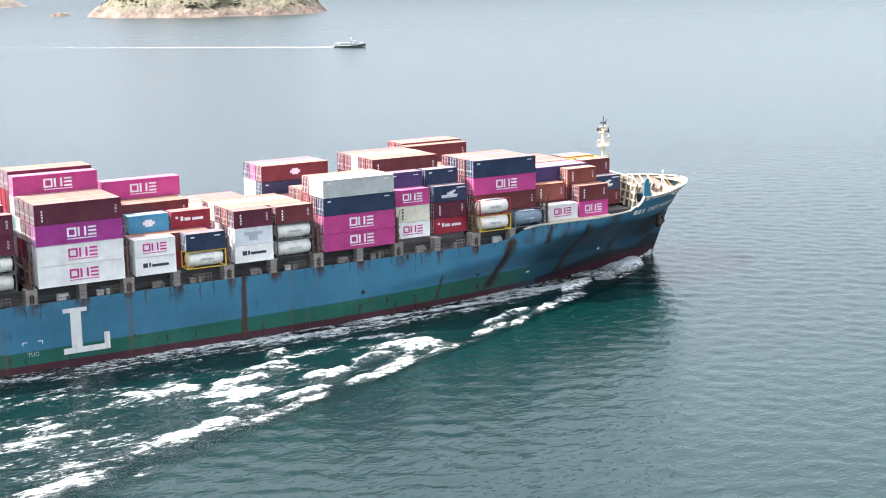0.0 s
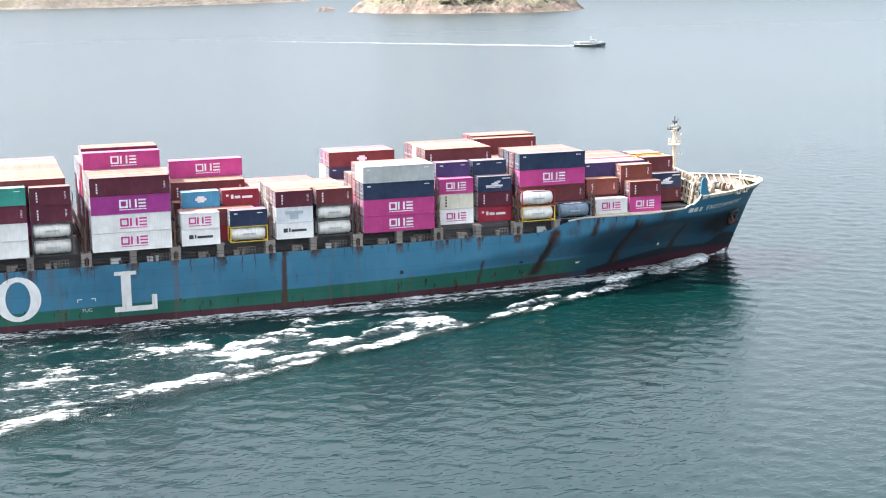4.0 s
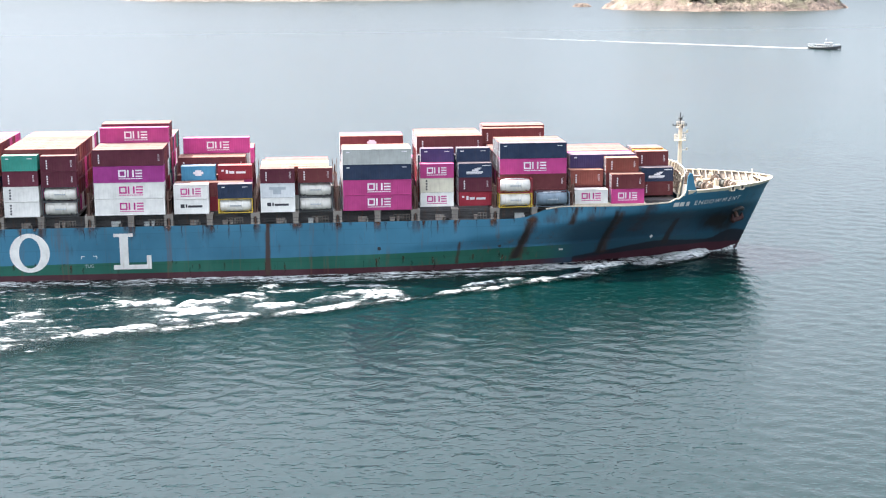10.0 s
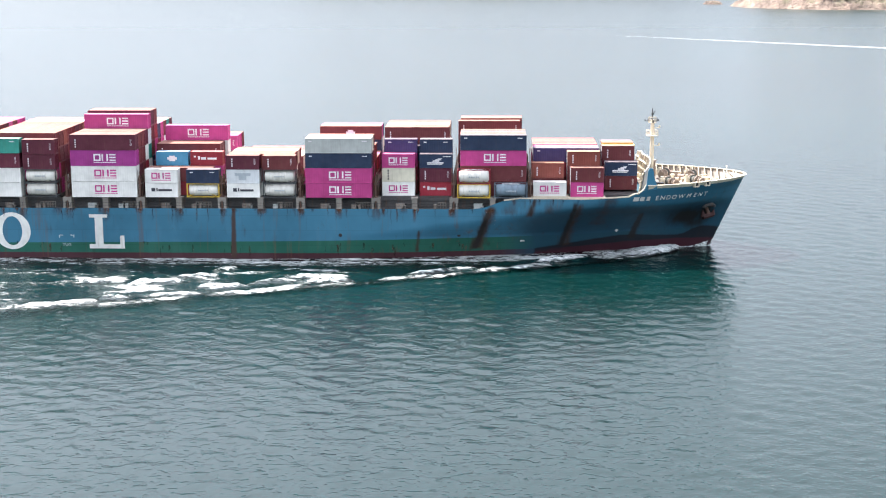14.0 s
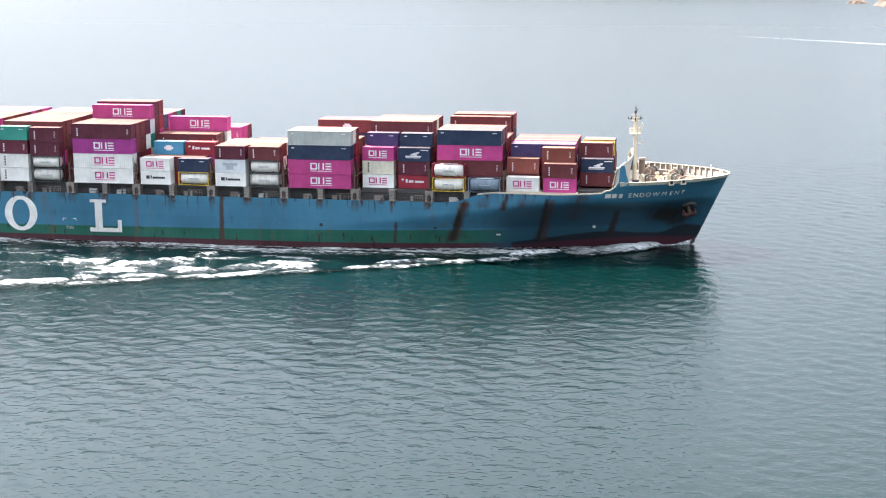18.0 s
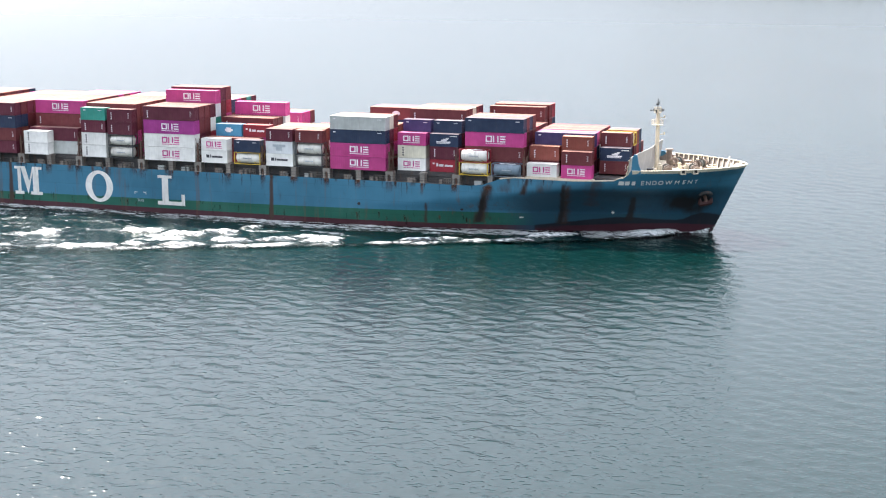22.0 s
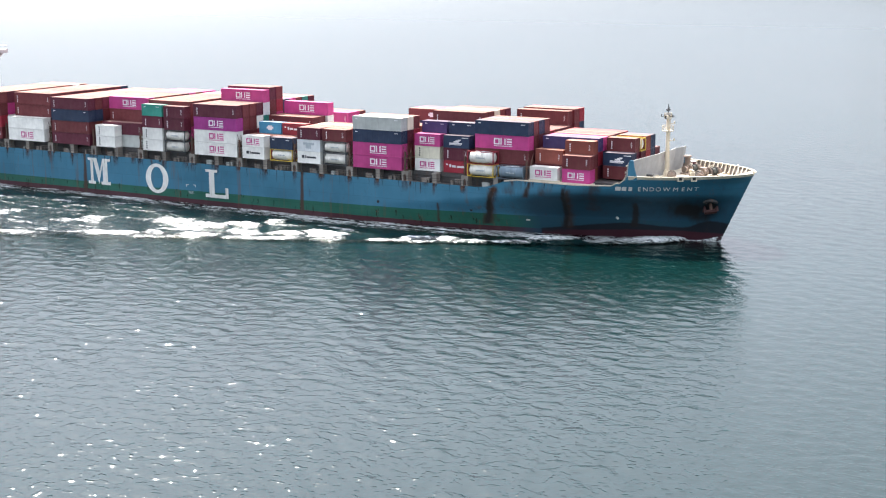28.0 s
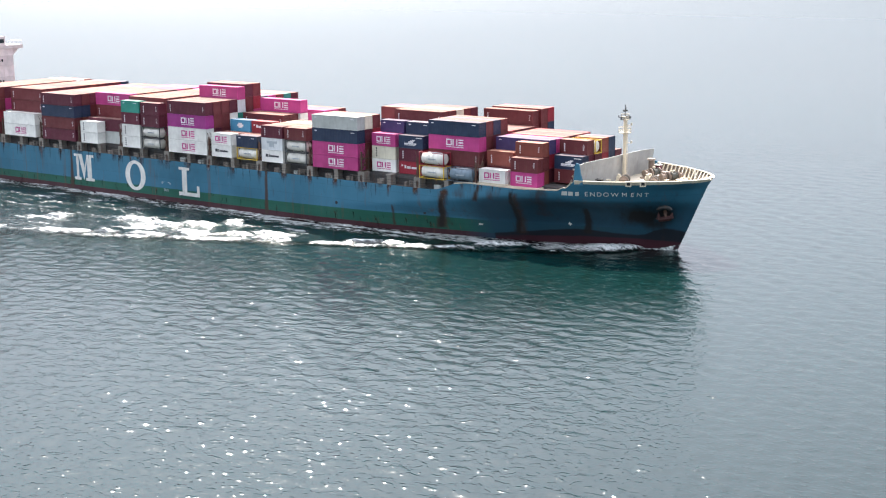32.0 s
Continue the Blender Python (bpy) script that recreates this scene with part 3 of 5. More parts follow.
for k, x in enumerate(tops):
    for q in range(3):
        w, drop = rng.uniform(0.5, 2.2), rng.uniform(0.5, 2.6) * (1.5 if q == 0 else 0.7)
        xx = x + rng.uniform(-2.2, 2.2) * (q > 0)
        hull_patch("rust_run", STAIN, xx - w / 2, xx + w / 2, 9.66 - drop, 9.68, ragged(0.03, 20 + 3 * k + q, 0.2), "brown rust run below a pedestal", 0.03 + 0.004 * q, 4, 6, 0.75, 0.05)
for k in range(90):      # fine weeps from the deck edge
    x, w, drop = rng.uniform(-118, 33), rng.uniform(0.12, 0.4), rng.uniform(0.5, 3.4)
    hull_patch("rust_run", STAIN, x - w / 2, x + w / 2, 9.66 - drop, 9.68, ragged(0.03, 400 + k, 0.2), "thin brown rust weep below the deck edge", 0.045, 3, 6, 0.9, 0.1)
for k in range(64):
    x, w, drop = rng.uniform(-118, 34), rng.uniform(0.15, 0.55), rng.uniform(0.5, 2.4)
    z = rng.uniform(1.9, 3.6)
    hull_patch("rust_run", STAIN, x - w / 2, x + w / 2, z - drop, z, ragged(0.03, 200 + k, 0.3), "short brown rust run", 0.035, 3, 6, 0.8, 0.3)
for k in range(6):
    x, w = 38.5 + k * 2.3 + rng.uniform(-0.5, 0.5), rng.uniform(0.3, 0.8)
    hull_patch("rust_run", STAIN, x - w / 2, x + w / 2, 10.2, 11.7, ragged(0.03, 300 + k, 0.3), "brown rust run at the deck edge", 0.05, 4, 5, 0.8, 0.1)
for x, z in ((6.27, 4.75), (28.2, 4.6)):
    bm = bmesh.new()
    tube(bm, (x, -half_breadth(x, z) - 0.05, z), (x, -half_breadth(x, z) + 0.3, z), 0.34, 12)
    part("hull_opening", bm, PAINT["dark"], ship, "small dark drain opening")

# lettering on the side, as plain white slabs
SIDE = -16.1


def slab(name, quads, material, label, y=SIDE - 0.04):
    bm = bmesh.new()
    for x0, z0, x1, z1 in quads:
        box(bm, x0, y, z0, x1, y + 0.06, z1)
    return part(name, bm, material, ship, label)


slab("side_mark", [(-76.9, 2.6, -74.6, 3.3), (-72.8, 2.6, -69.8, 3.3), (-76.1, 3.3, -75.3, 8.3), (-72.2, 3.3, -70.7, 8.3), (-76.9, 8.3, -75.3, 8.9), (-72.2, 8.3, -69.8, 8.9)], PAINT["letter"], "white painted slab marks on the hull side")
bm = bmesh.new()
wedge = [[bm.verts.new((x, y, z)) for x, z in ((-75.3, 8.9), (-73.5, 2.7), (-72.2, 7.6), (-72.2, 8.9), (-73.15, 5.6), (-74.1, 8.9))] for y in (SIDE - 0.04, SIDE + 0.02)]
bm.faces.new(wedge[0])
for k in range(6):
    bm.faces.new((wedge[0][k], wedge[1][k], wedge[1][(k + 1) % 6], wedge[0][(k + 1) % 6]))
part("side_mark", bm, PAINT["letter"], ship, "white painted wedge mark on the hull side")
bm = bmesh.new()
ring = []
for k in range(40):
    a = k * math.tau / 40
    ring.append([(-55.2 + math.cos(a) * rx, SIDE - 0.04, 5.35 + math.sin(a) * rz) for rx, rz in ((3.45, 3.5), (1.85, 2.75))])
grid(bm, ring + ring[:1])
part("side_mark", bm, PAINT["letter"], ship, "white painted ring mark on the hull side")
slab("side_mark", [(-40.75, 2.05, -34.15, 2.85), (-39.6, 2.85, -38.1, 7.9), (-40.6, 7.9, -37.2, 8.5), (-34.95, 2.85, -34.15, 4.5)], PAINT["letter"], "white painted bar mark on the hull side")
for d in (-1, 1):
    slab("tug_position_mark", [(-45.0 + d * 1.05 - 0.35, 4.5, -45.0 + d * 1.05 + 0.35, 4.6), (-45.0 + d * 1.35 - 0.05, 4.1, -45.0 + d * 1.35 + 0.05, 4.5)], PAINT["letter"], "white corner bracket")


def words(name, text, size, parent, material, m, label):
    cu = bpy.data.curves.new(name, "FONT")
    cu.body, cu.size, cu.extrude, cu.align_x = text, size, 0.015, "CENTER"
    tmp = bpy.data.objects.new(name, cu)
    scene.collection.objects.link(tmp)
    bpy.context.view_layer.update()
    me = bpy.data.meshes.new_from_object(tmp.evaluated_get(bpy.context.evaluated_depsgraph_get()))
    bpy.data.objects.remove(tmp)
    me.transform(m)
    return part(name, me, material, parent, label)


words("hull_word", "TUG", 0.8, ship, PAINT["logogrey"], pose(-45.0, SIDE - 0.05, 2.5, 90, 0, 0), "small faded grey stencilled word")


def bow_word(text, x0, x1, z, size):
    """White capitals on the flare, one mesh a letter, each laid on the shell."""
    wide = {"W": 1.36, "M": 1.22, "E": 0.84, "T": 0.85, "O": 1.0, "N": 0.95, "D": 0.95}
    total, at = sum(wide[c] for c in text), 0.0
    for ch in text:
        x = x0 + (x1 - x0) * (at + wide[ch] / 2) / total
        at += wide[ch]
        y = -half_breadth(x, z)
        turn = math.degrees(math.atan2(half_breadth(x - 0.3, z) - half_breadth(x + 0.3, z), 0.6))
        lean = math.degrees(math.atan2(half_breadth(x, z + 0.4) - half_breadth(x, z - 0.4), 0.8))
        words("bow_letter", ch, size, ship, PAINT["letter"], pose(x, y - 0.15, z, 0, 0, turn) @ pose(0, 0, 0, 90 + lean, 0, 0) @ pose(0, -0.36 * size, 0), "white painted capital on the bow")


bow_word("ENDOWMENT", 64.3, 74.9, 11.52, 1.38)
for k, w in enumerate((1.05, 0.85, 0.65)):
    x = 60.2 + 1.25 * k
    hull_patch("bow_bar", PAINT["letter"], x, x + w, 11.05, 11.85, lambda v: (0.2 * v, 1.0), "white painted bar on the bow", 0.12, 2, 3)
hull_patch("thruster_mark", PAINT["letter"], 57.6, 58.2, 4.2, 4.5, lambda v: (0, 1), "small white cross mark", 0.04, 2, 2)
hull_patch("thruster_mark", PAINT["letter"], 57.8, 58.0, 4.0, 4.7, lambda v: (0, 1), "small white cross mark", 0.04, 2, 2)
hull_patch("thruster_mark", PAINT["letter"], 39.6, 40.4, 2.9, 3.2, lambda v: (0, 1), "small white stencil bar", 0.04, 2, 2)


# ---- deck edge: pedestals, coaming, rails ----
Z0 = 11.75                     # underside of the outer stacks
BAYS = {"M": -117.8, "L": -103.2, "K": -88.2, "J": -73.9, "I": -59.1, "H": -43.55, "G": -29.8, "F": -14.6, "E": 0.0, "D": 13.95, "C": 28.35}
for side in (-1, 1):
    bm = bmesh.new()
    box(bm, -211, side * 13.75 - 0.1, 9.5, 41, side * 13.75 + 0.1, 11.35)
    part("coaming", bm, PAINT["deckgrey"], ship, "dark grey hatch coaming")
    for z in (9.95, 10.45, 10.95):
        bm = bmesh.new()
        box(bm, -211, side * 13.94 - 0.09, z, 41, side * 13.94 + 0.09, z + 0.14)
        part("coaming_rib", bm, PAINT["deckgrey"], ship)
    bm = bmesh.new()
    for z in (10.2, 10.7):
        tube(bm, (-200, side * 15.95, z), (30, side * 15.95, z), 0.035, 5)
    for x in range(-200, 31, 3):
        tube(bm, (x, side * 15.95, 9.6), (x, side * 15.95, 10.72), 0.035, 5)
    part("deck_rail", bm, PAINT["deckgrey"], ship, "thin grey deck-edge rail")


def pedestal_mesh():
    bm = bmesh.new()
    for dx in (-0.78, 0.34):
        box(bm, dx, -0.88, 0.1, dx + 0.44, 0.88, 1.6)
    for sx in (-1, 1):          # rounded shoulders of the arch
        tube(bm, (sx * 0.3, -0.86, 1.45), (sx * 0.3, 0.86, 1.45), 0.16, 6)
    box(bm, -0.80, -0.9, 1.55, 0.80, 0.9, 2.17)
    box(bm, -0.85, -1.0, 0, 0.85, 1.0, 0.15)
    return mesh_of("pedestal", bm)


def post_mesh():
    bm = bmesh.new()
    box(bm, -0.5, -0.8, 0.1, 0.5, 0.8, 1.95)
    box(bm, -0.6, -0.95, 0, 0.6, 0.95, 0.12)
    box(bm, -0.62, -0.9, 1.9, 0.62, 0.9, 2.17)
    return mesh_of("post", bm)


PEDESTAL, POST = pedestal_mesh(), post_mesh()
starts = sorted(BAYS.values())
for side in (-1, 1):
    for x in starts + [42.2]:
        if x < 40:
            o = part("post", POST, PAINT["post"], ship, "grey steel container pedestal")
            o.location = (x + 6.1, side * 15.05, 9.56)
        o = part("pedestal", PEDESTAL, PAINT["post"], ship, "grey double-legged container pedestal")
        o.location = (x - 1.05 if x < 40 else x - 0.8, side * 15.05, 9.56)

# small boxes, hydrants and a ring along the walkway
rng = random.Random(7)
for x in starts:
    for dx, w, hh in ((2.6, 1.6, 0.9), (8.3, 0.9, 0.7), (9.6, 0.5, 0.8), (3.9, 0.5, 0.5)):
        if rng.random() < 0.85:
            bm = bmesh.new()
            box(bm, 0, -0.3, 0, w, 0.3, hh)
            box(bm, -0.03, -0.34, hh, w + 0.03, 0.34, hh + 0.05)
            o = part("deck_box", bm, PAINT[rng.choice(("post", "post", "post", "grey"))], ship, "small grey locker on the walkway")
            o.location = (x + dx, -14.9, 9.58)
            if dx > 8:
                bm = bmesh.new()
                for q in range(4):
                    box(bm, q * 0.5, -0.05, 0, q * 0.5 + 0.12, 0.05, 1.1)
                box(bm, 0, -0.05, 1.0, 1.62, 0.05, 1.12)
                box(bm, 0, -0.05, 0.5, 1.62, 0.05, 0.6)
                o = part("ladder_rack", bm, PAINT["post"], ship, "pale grey rack on the walkway")
                o.location = (x + dx + 0.7, -14.6, 9.58)


def lashing_bridge(x):
    ob = new("lashing_bridge")
    tagged(ob, "rusty brown lashing bridge between container bays", "lashing bridge", "lashing bridges")
    for y in (-15.7, -13.4, 13.4, 15.7):
        bm = bmesh.new()
        box(bm, -0.14, -0.14, 0, 0.14, 0.14, 6.2)
        o = part("post", bm, PAINT["rusty"], ob)
        o.location = (0, y, 0)
    for z in (2.2, 4.6):
        bm = bmesh.new()
        box(bm, -0.35, -15.9, z, 0.35, 15.9, z + 0.1)
        for q in range(14):
            box(bm, -0.3, -15.8 + q * 2.4, z + 0.1, -0.25, -15.75 + q * 2.4, z + 1.1)
        box(bm, -0.3, -15.8, z + 1.05, -0.25, 15.8, z + 1.1)
        part("walkway", bm, PAINT["rusty"], ob)
    for sy in (-1, 1):
        for q in range(3):
            for ya, yb in ((15.6, 13.5), (13.5, 15.6)):
                bm = bmesh.new()
                tube(bm, (0, sy * ya, 1.0 + q * 1.7), (0, sy * yb, 2.4 + q * 1.7), 0.06, 5)
                part("brace", bm, PAINT["rusty"], ob)
        for dx in (-0.42, 0.42):
            for ya, yb in ((13.65, 15.85), (15.85, 13.65)):
                bm = bmesh.new()
                tube(bm, (dx, sy * ya, 2.3), (dx, sy * yb, 7.4), 0.045, 5)
                part("lashing_rod", bm, PAINT["rusty"], ob)
    return sails(ob, x, 0, 9.57)


for x in starts[1:] + [42.1]:
    lashing_bridge(x - 1.05 if x < 40 else 41.4)

for x in starts:
    bm = bmesh.new()
    box(bm, 0, -13.6, 0, 12.6, 13.6, 0.42)
    hatch = part("hatch_cover", bm, PAINT["deckgrey"])
    for q in range(12):
        bm = bmesh.new()
        box(bm, 0.2 + q * 1.04, -13.6, 0.42, 0.3 + q * 1.04, 13.6, 0.44)
        part("rib", bm, PAINT["deckgrey"], hatch)
    sails(tagged(hatch, "dark grey steel hatch cover under containers", "hatch cover", "hatch covers"), x - 0.2, 0, Z0 - 0.45)


# ---- containers ----
WIDE = 2.44


def corrugated(bm, length, z0, z1, y, out, pitch=0.42, depth=0.013):
    """One corrugated wall along x at y, its ribs standing out."""
    xs, n = [], int(length / pitch)
    step = length / n
    for k in range(n):
        a = -length / 2 + k * step
        xs += [(a, 0), (a + step * 0.32, 0), (a + step * 0.5, -depth), (a + step * 0.82, -depth)]
    xs.append((length / 2, 0))
    grid(bm, [[(x, y + out * d, z0) for x, d in xs], [(x, y + out * d, z1) for x, d in xs]])


SHAPES = {}


def container_shape(length, high):
    key = (length, high)
    if key in SHAPES:
        return SHAPES[key]
    hl, hw, inset = length / 2, WIDE / 2, 0.03
    body = bmesh.new()
    for side in (-1, 1):
        corrugated(body, length - 0.3, 0.16, high - 0.12, side * (hw - inset), side)
    ys = [(-hw + 0.1 + k * (WIDE - 0.2) / 16, 0.04 * (k % 2)) for k in range(17)]
    grid(body, [[(hl - 0.05 - d, y, 0.16) for y, d in ys], [(hl - 0.05 - d, y, high - 0.12) for y, d in ys]])
    box(body, -hl + 0.06, -hw + 0.06, 0.05, hl - 0.06, hw - 0.06, 0.16)
    frame_bm = bmesh.new()
    for sx in (-1, 1):
        for sy in (-1, 1):
            x, y = sx * (hl - 0.085), sy * (hw - 0.08)
            box(frame_bm, x - 0.085, y - 0.08, 0, x + 0.085, y + 0.08, high)
        x = sx * (hl - 0.08)
        box(frame_bm, x - 0.07, -hw + 0.16, 0.02, x + 0.07, hw - 0.16, 0.16)
        box(frame_bm, x - 0.07, -hw + 0.16, high - 0.14, x + 0.07, hw - 0.16, high - 0.01)
    for sy in (-1, 1):
        y = sy * (hw - 0.05)
        box(frame_bm, -hl + 0.17, y - 0.05, 0.02, hl - 0.17, y + 0.05, 0.18)
        box(frame_bm, -hl + 0.17, y - 0.04, high - 0.13, hl - 0.17, y + 0.04, high - 0.02)
    roof = bmesh.new()
    n = int(length / 0.6)
    xs = []
    for k in range(n):
        a = -hl + 0.02 + (length - 0.04) * k / n
        xs += [(a, 0), (a + 0.2, 0), (a + 0.3, 0.012), (a + 0.5, 0.012)]
    xs.append((hl - 0.02, 0))
    grid(roof, [[(x, -hw + 0.015, high - 0.004 + d) for x, d in xs], [(x, hw - 0.015, high - 0.004 + d) for x, d in xs]])
    door = bmesh.new()
    box(door, -0.03, -0.53, 0.17, 0.03, 0.53, high - 0.15)
    for z in (0.6, 1.2, 1.8):
        box(door, -0.05, -0.5, z, -0.03, 0.5, z + 0.12)
    rod = bmesh.new()
    tube(rod, (-0.07, 0, 0.08), (-0.07, 0, high - 0.08), 0.04, 5)
    for z in (0.2, 0.9, high - 0.95, high - 0.3):
        box(rod, -0.1, -0.09, z, -0.035, 0.09, z + 0.11)
    box(rod, -0.11, -0.02, 1.05, -0.06, 0.34, 1.12)
    SHAPES[key] = [mesh_of(nm, b) for nm, b in (("body", body), ("frame", frame_bm), ("roof", roof), ("door", door), ("lock_rod", rod))]
    return SHAPES[key]


def marks(kind, length, high):
    """Rectangles (x0, z0, x1, z1) of a side marking, and its paint."""
    c = high * 0.52
    if kind in ("one_w", "one_p"):
        s = 1.0 if length > 7 else 0.86
        x0 = -2.1 * s + (0.35 if length > 7 else 0)
        z0, z1 = c - 0.55 * s, c + 0.72 * s
        t = 0.24 * s
        q = [(x0, z0, x0 + t, z1), (x0 + t, z0, x0 + 1.3 * s, z0 + t), (x0 + t, z1 - t, x0 + 1.3 * s, z1), (x0 + 1.3 * s - t, z0 + t, x0 + 1.3 * s, z1 - t),
             (x0 + 1.5 * s, z0, x0 + 1.78 * s, z1), (x0 + 2.4 * s, z0, x0 + 2.68 * s, z1)]
        q += [(x0 + 2.95 * s, z, x0 + 4.1 * s, z + 0.24 * s) for z in (z0, c - 0.03, z1 - 0.24 * s)]
        q += [(x0 + k * 0.42 * s, z0 - 0.34, x0 + k * 0.42 * s + 0.36 * s, z0 - 0.22) for k in range(10)]
        return q, "logowhite" if kind == "one_w" else "logopink"
    if kind == "bars_w":
        return [(-1.6, c - 0.2, -1.2, c + 0.45), (-1.0, c - 0.2, -0.1, c + 0.25), (0.2, c - 0.2, 1.9, c + 0.18), (-2.4, c + 0.2, -2.0, c + 0.5)], "logowhite"
    if kind == "bars_d":
        return [(-1.9, c - 0.25, -1.2, c + 0.4), (-1.0, c - 0.2, -0.75, c + 0.4), (-0.6, c - 0.2, 1.9, c + 0.18)], "logodark"
    if kind == "block":
        return [(-1.5, c + 0.1, 1.4, c + 0.6), (-0.8, c - 0.7, 0.6, c + 0.1)], "logogrey"
    if kind == "bird":
        return [(-1.6, c - 0.5, 1.4, c - 0.25), (-0.6, c - 0.2, 0.6, c + 0.1), (-0.1, c + 0.1, 0.9, c + 0.3), (0.4, c + 0.3, 1.1, c + 0.45), (1.3, c + 0.75, 2.8, c + 0.9), (-1.6, c - 0.7, 1.2, c - 0.58)], "logowhite"
    if kind == "seal":
        return [(-0.9, c - 0.22, 0.9, c + 0.22), (-0.55, c + 0.22, 0.55, c + 0.5), (-0.55, c - 0.5, 0.55, c - 0.22)], "logowhite"
    if kind == "tick":
        return [(-length / 2 + 0.7, high - 0.62, -length / 2 + 1.25, high - 0.45), (length / 2 - 1.7, high - 0.58, length / 2 - 0.8, high - 0.47)], "logowhite"
    if kind == "code":
        return [(-length / 2 + 0.95, 0.5 + k * 0.42, -length / 2 + 1.17, 0.78 + k * 0.42) for k in range(4)] + [(length / 2 - 0.95, 0.9 + 0.2 * k, length / 2 - 0.65, 0.96 + 0.2 * k) for k in range(6)], "logowhite"
    if kind == "code_d":
        return [(-length / 2 + 1.0, 0.45 + k * 0.5, -length / 2 + 1.3, 0.75 + k * 0.5) for k in range(4)], "logodark"
    return [], "logowhite"


NAMES = {"pink": "magenta", "purple": "purple-magenta", "maroon": "dark maroon", "brown": "red-brown", "orange": "orange-brown", "navy": "navy blue", "violet": "dark indigo", "white": "white", "grey": "pale grey", "silver": "light grey", "cream": "cream", "red": "red", "teal": "teal green", "blue": "light blue"}
MARKED = {"one_w": "with white block marking", "one_p": "with magenta block marking", "bars_w": "with white bar marking", "bars_d": "with dark bar marking", "block": "with faded patch", "bird": "with white angular marking", "seal": "with round seal marking"}
MARK_MESHES = {}


def container(colour, length, high, x, y, z, mark="code", where="in a stack"):
    ob = new("shipping_container")
    size = "forty-foot" if length > 7 else "twenty-foot"
    tagged(ob, f"{NAMES[colour]} {size} steel container {MARKED.get(mark, 'with small codes')} {where}", "container", "deck containers")
    body, frame_me, roof, door, rod = container_shape(length, high)
    paint = PAINT[colour]
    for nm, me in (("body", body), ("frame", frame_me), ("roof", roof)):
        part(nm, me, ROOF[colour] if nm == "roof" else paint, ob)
    for sy in (-1, 1):
        d = part("door", door, paint, ob)
        d.location = (-length / 2 + 0.09, sy * 0.55, 0)
        for dy in (-0.3, 0.28):
            r = part("lock_rod", rod, PAINT["silver"], ob)
            r.location = (-length / 2 + 0.09, sy * 0.55 + dy, 0)
    if mark:
        key = (mark, length, high)
        quads, tone = marks(mark, length, high)
        if quads:
            if key not in MARK_MESHES:
                pieces = [quads[:4], *([q] for q in quads[4:9]), quads[9:]] if mark.startswith("one") else [[q] for q in quads] if mark == "tick" else [quads]
                MARK_MESHES[key] = []
                for piece in pieces:
                    bm = bmesh.new()
                    for x0, z0, x1, z1 in piece:
                        box(bm, x0, -WIDE / 2 - 0.012, z0, x1, -WIDE / 2 + 0.04, z1)
                    MARK_MESHES[key].append(mesh_of("marking", bm))
            for me in MARK_MESHES[key]:
                o = part("marking", me, PAINT[tone], ob)
                if len(me.polygons) > 30:
                    tagged(o, kind="stuff")
    return sails(ob, x + length / 2, y + WIDE / 2, z)


TANK = {}


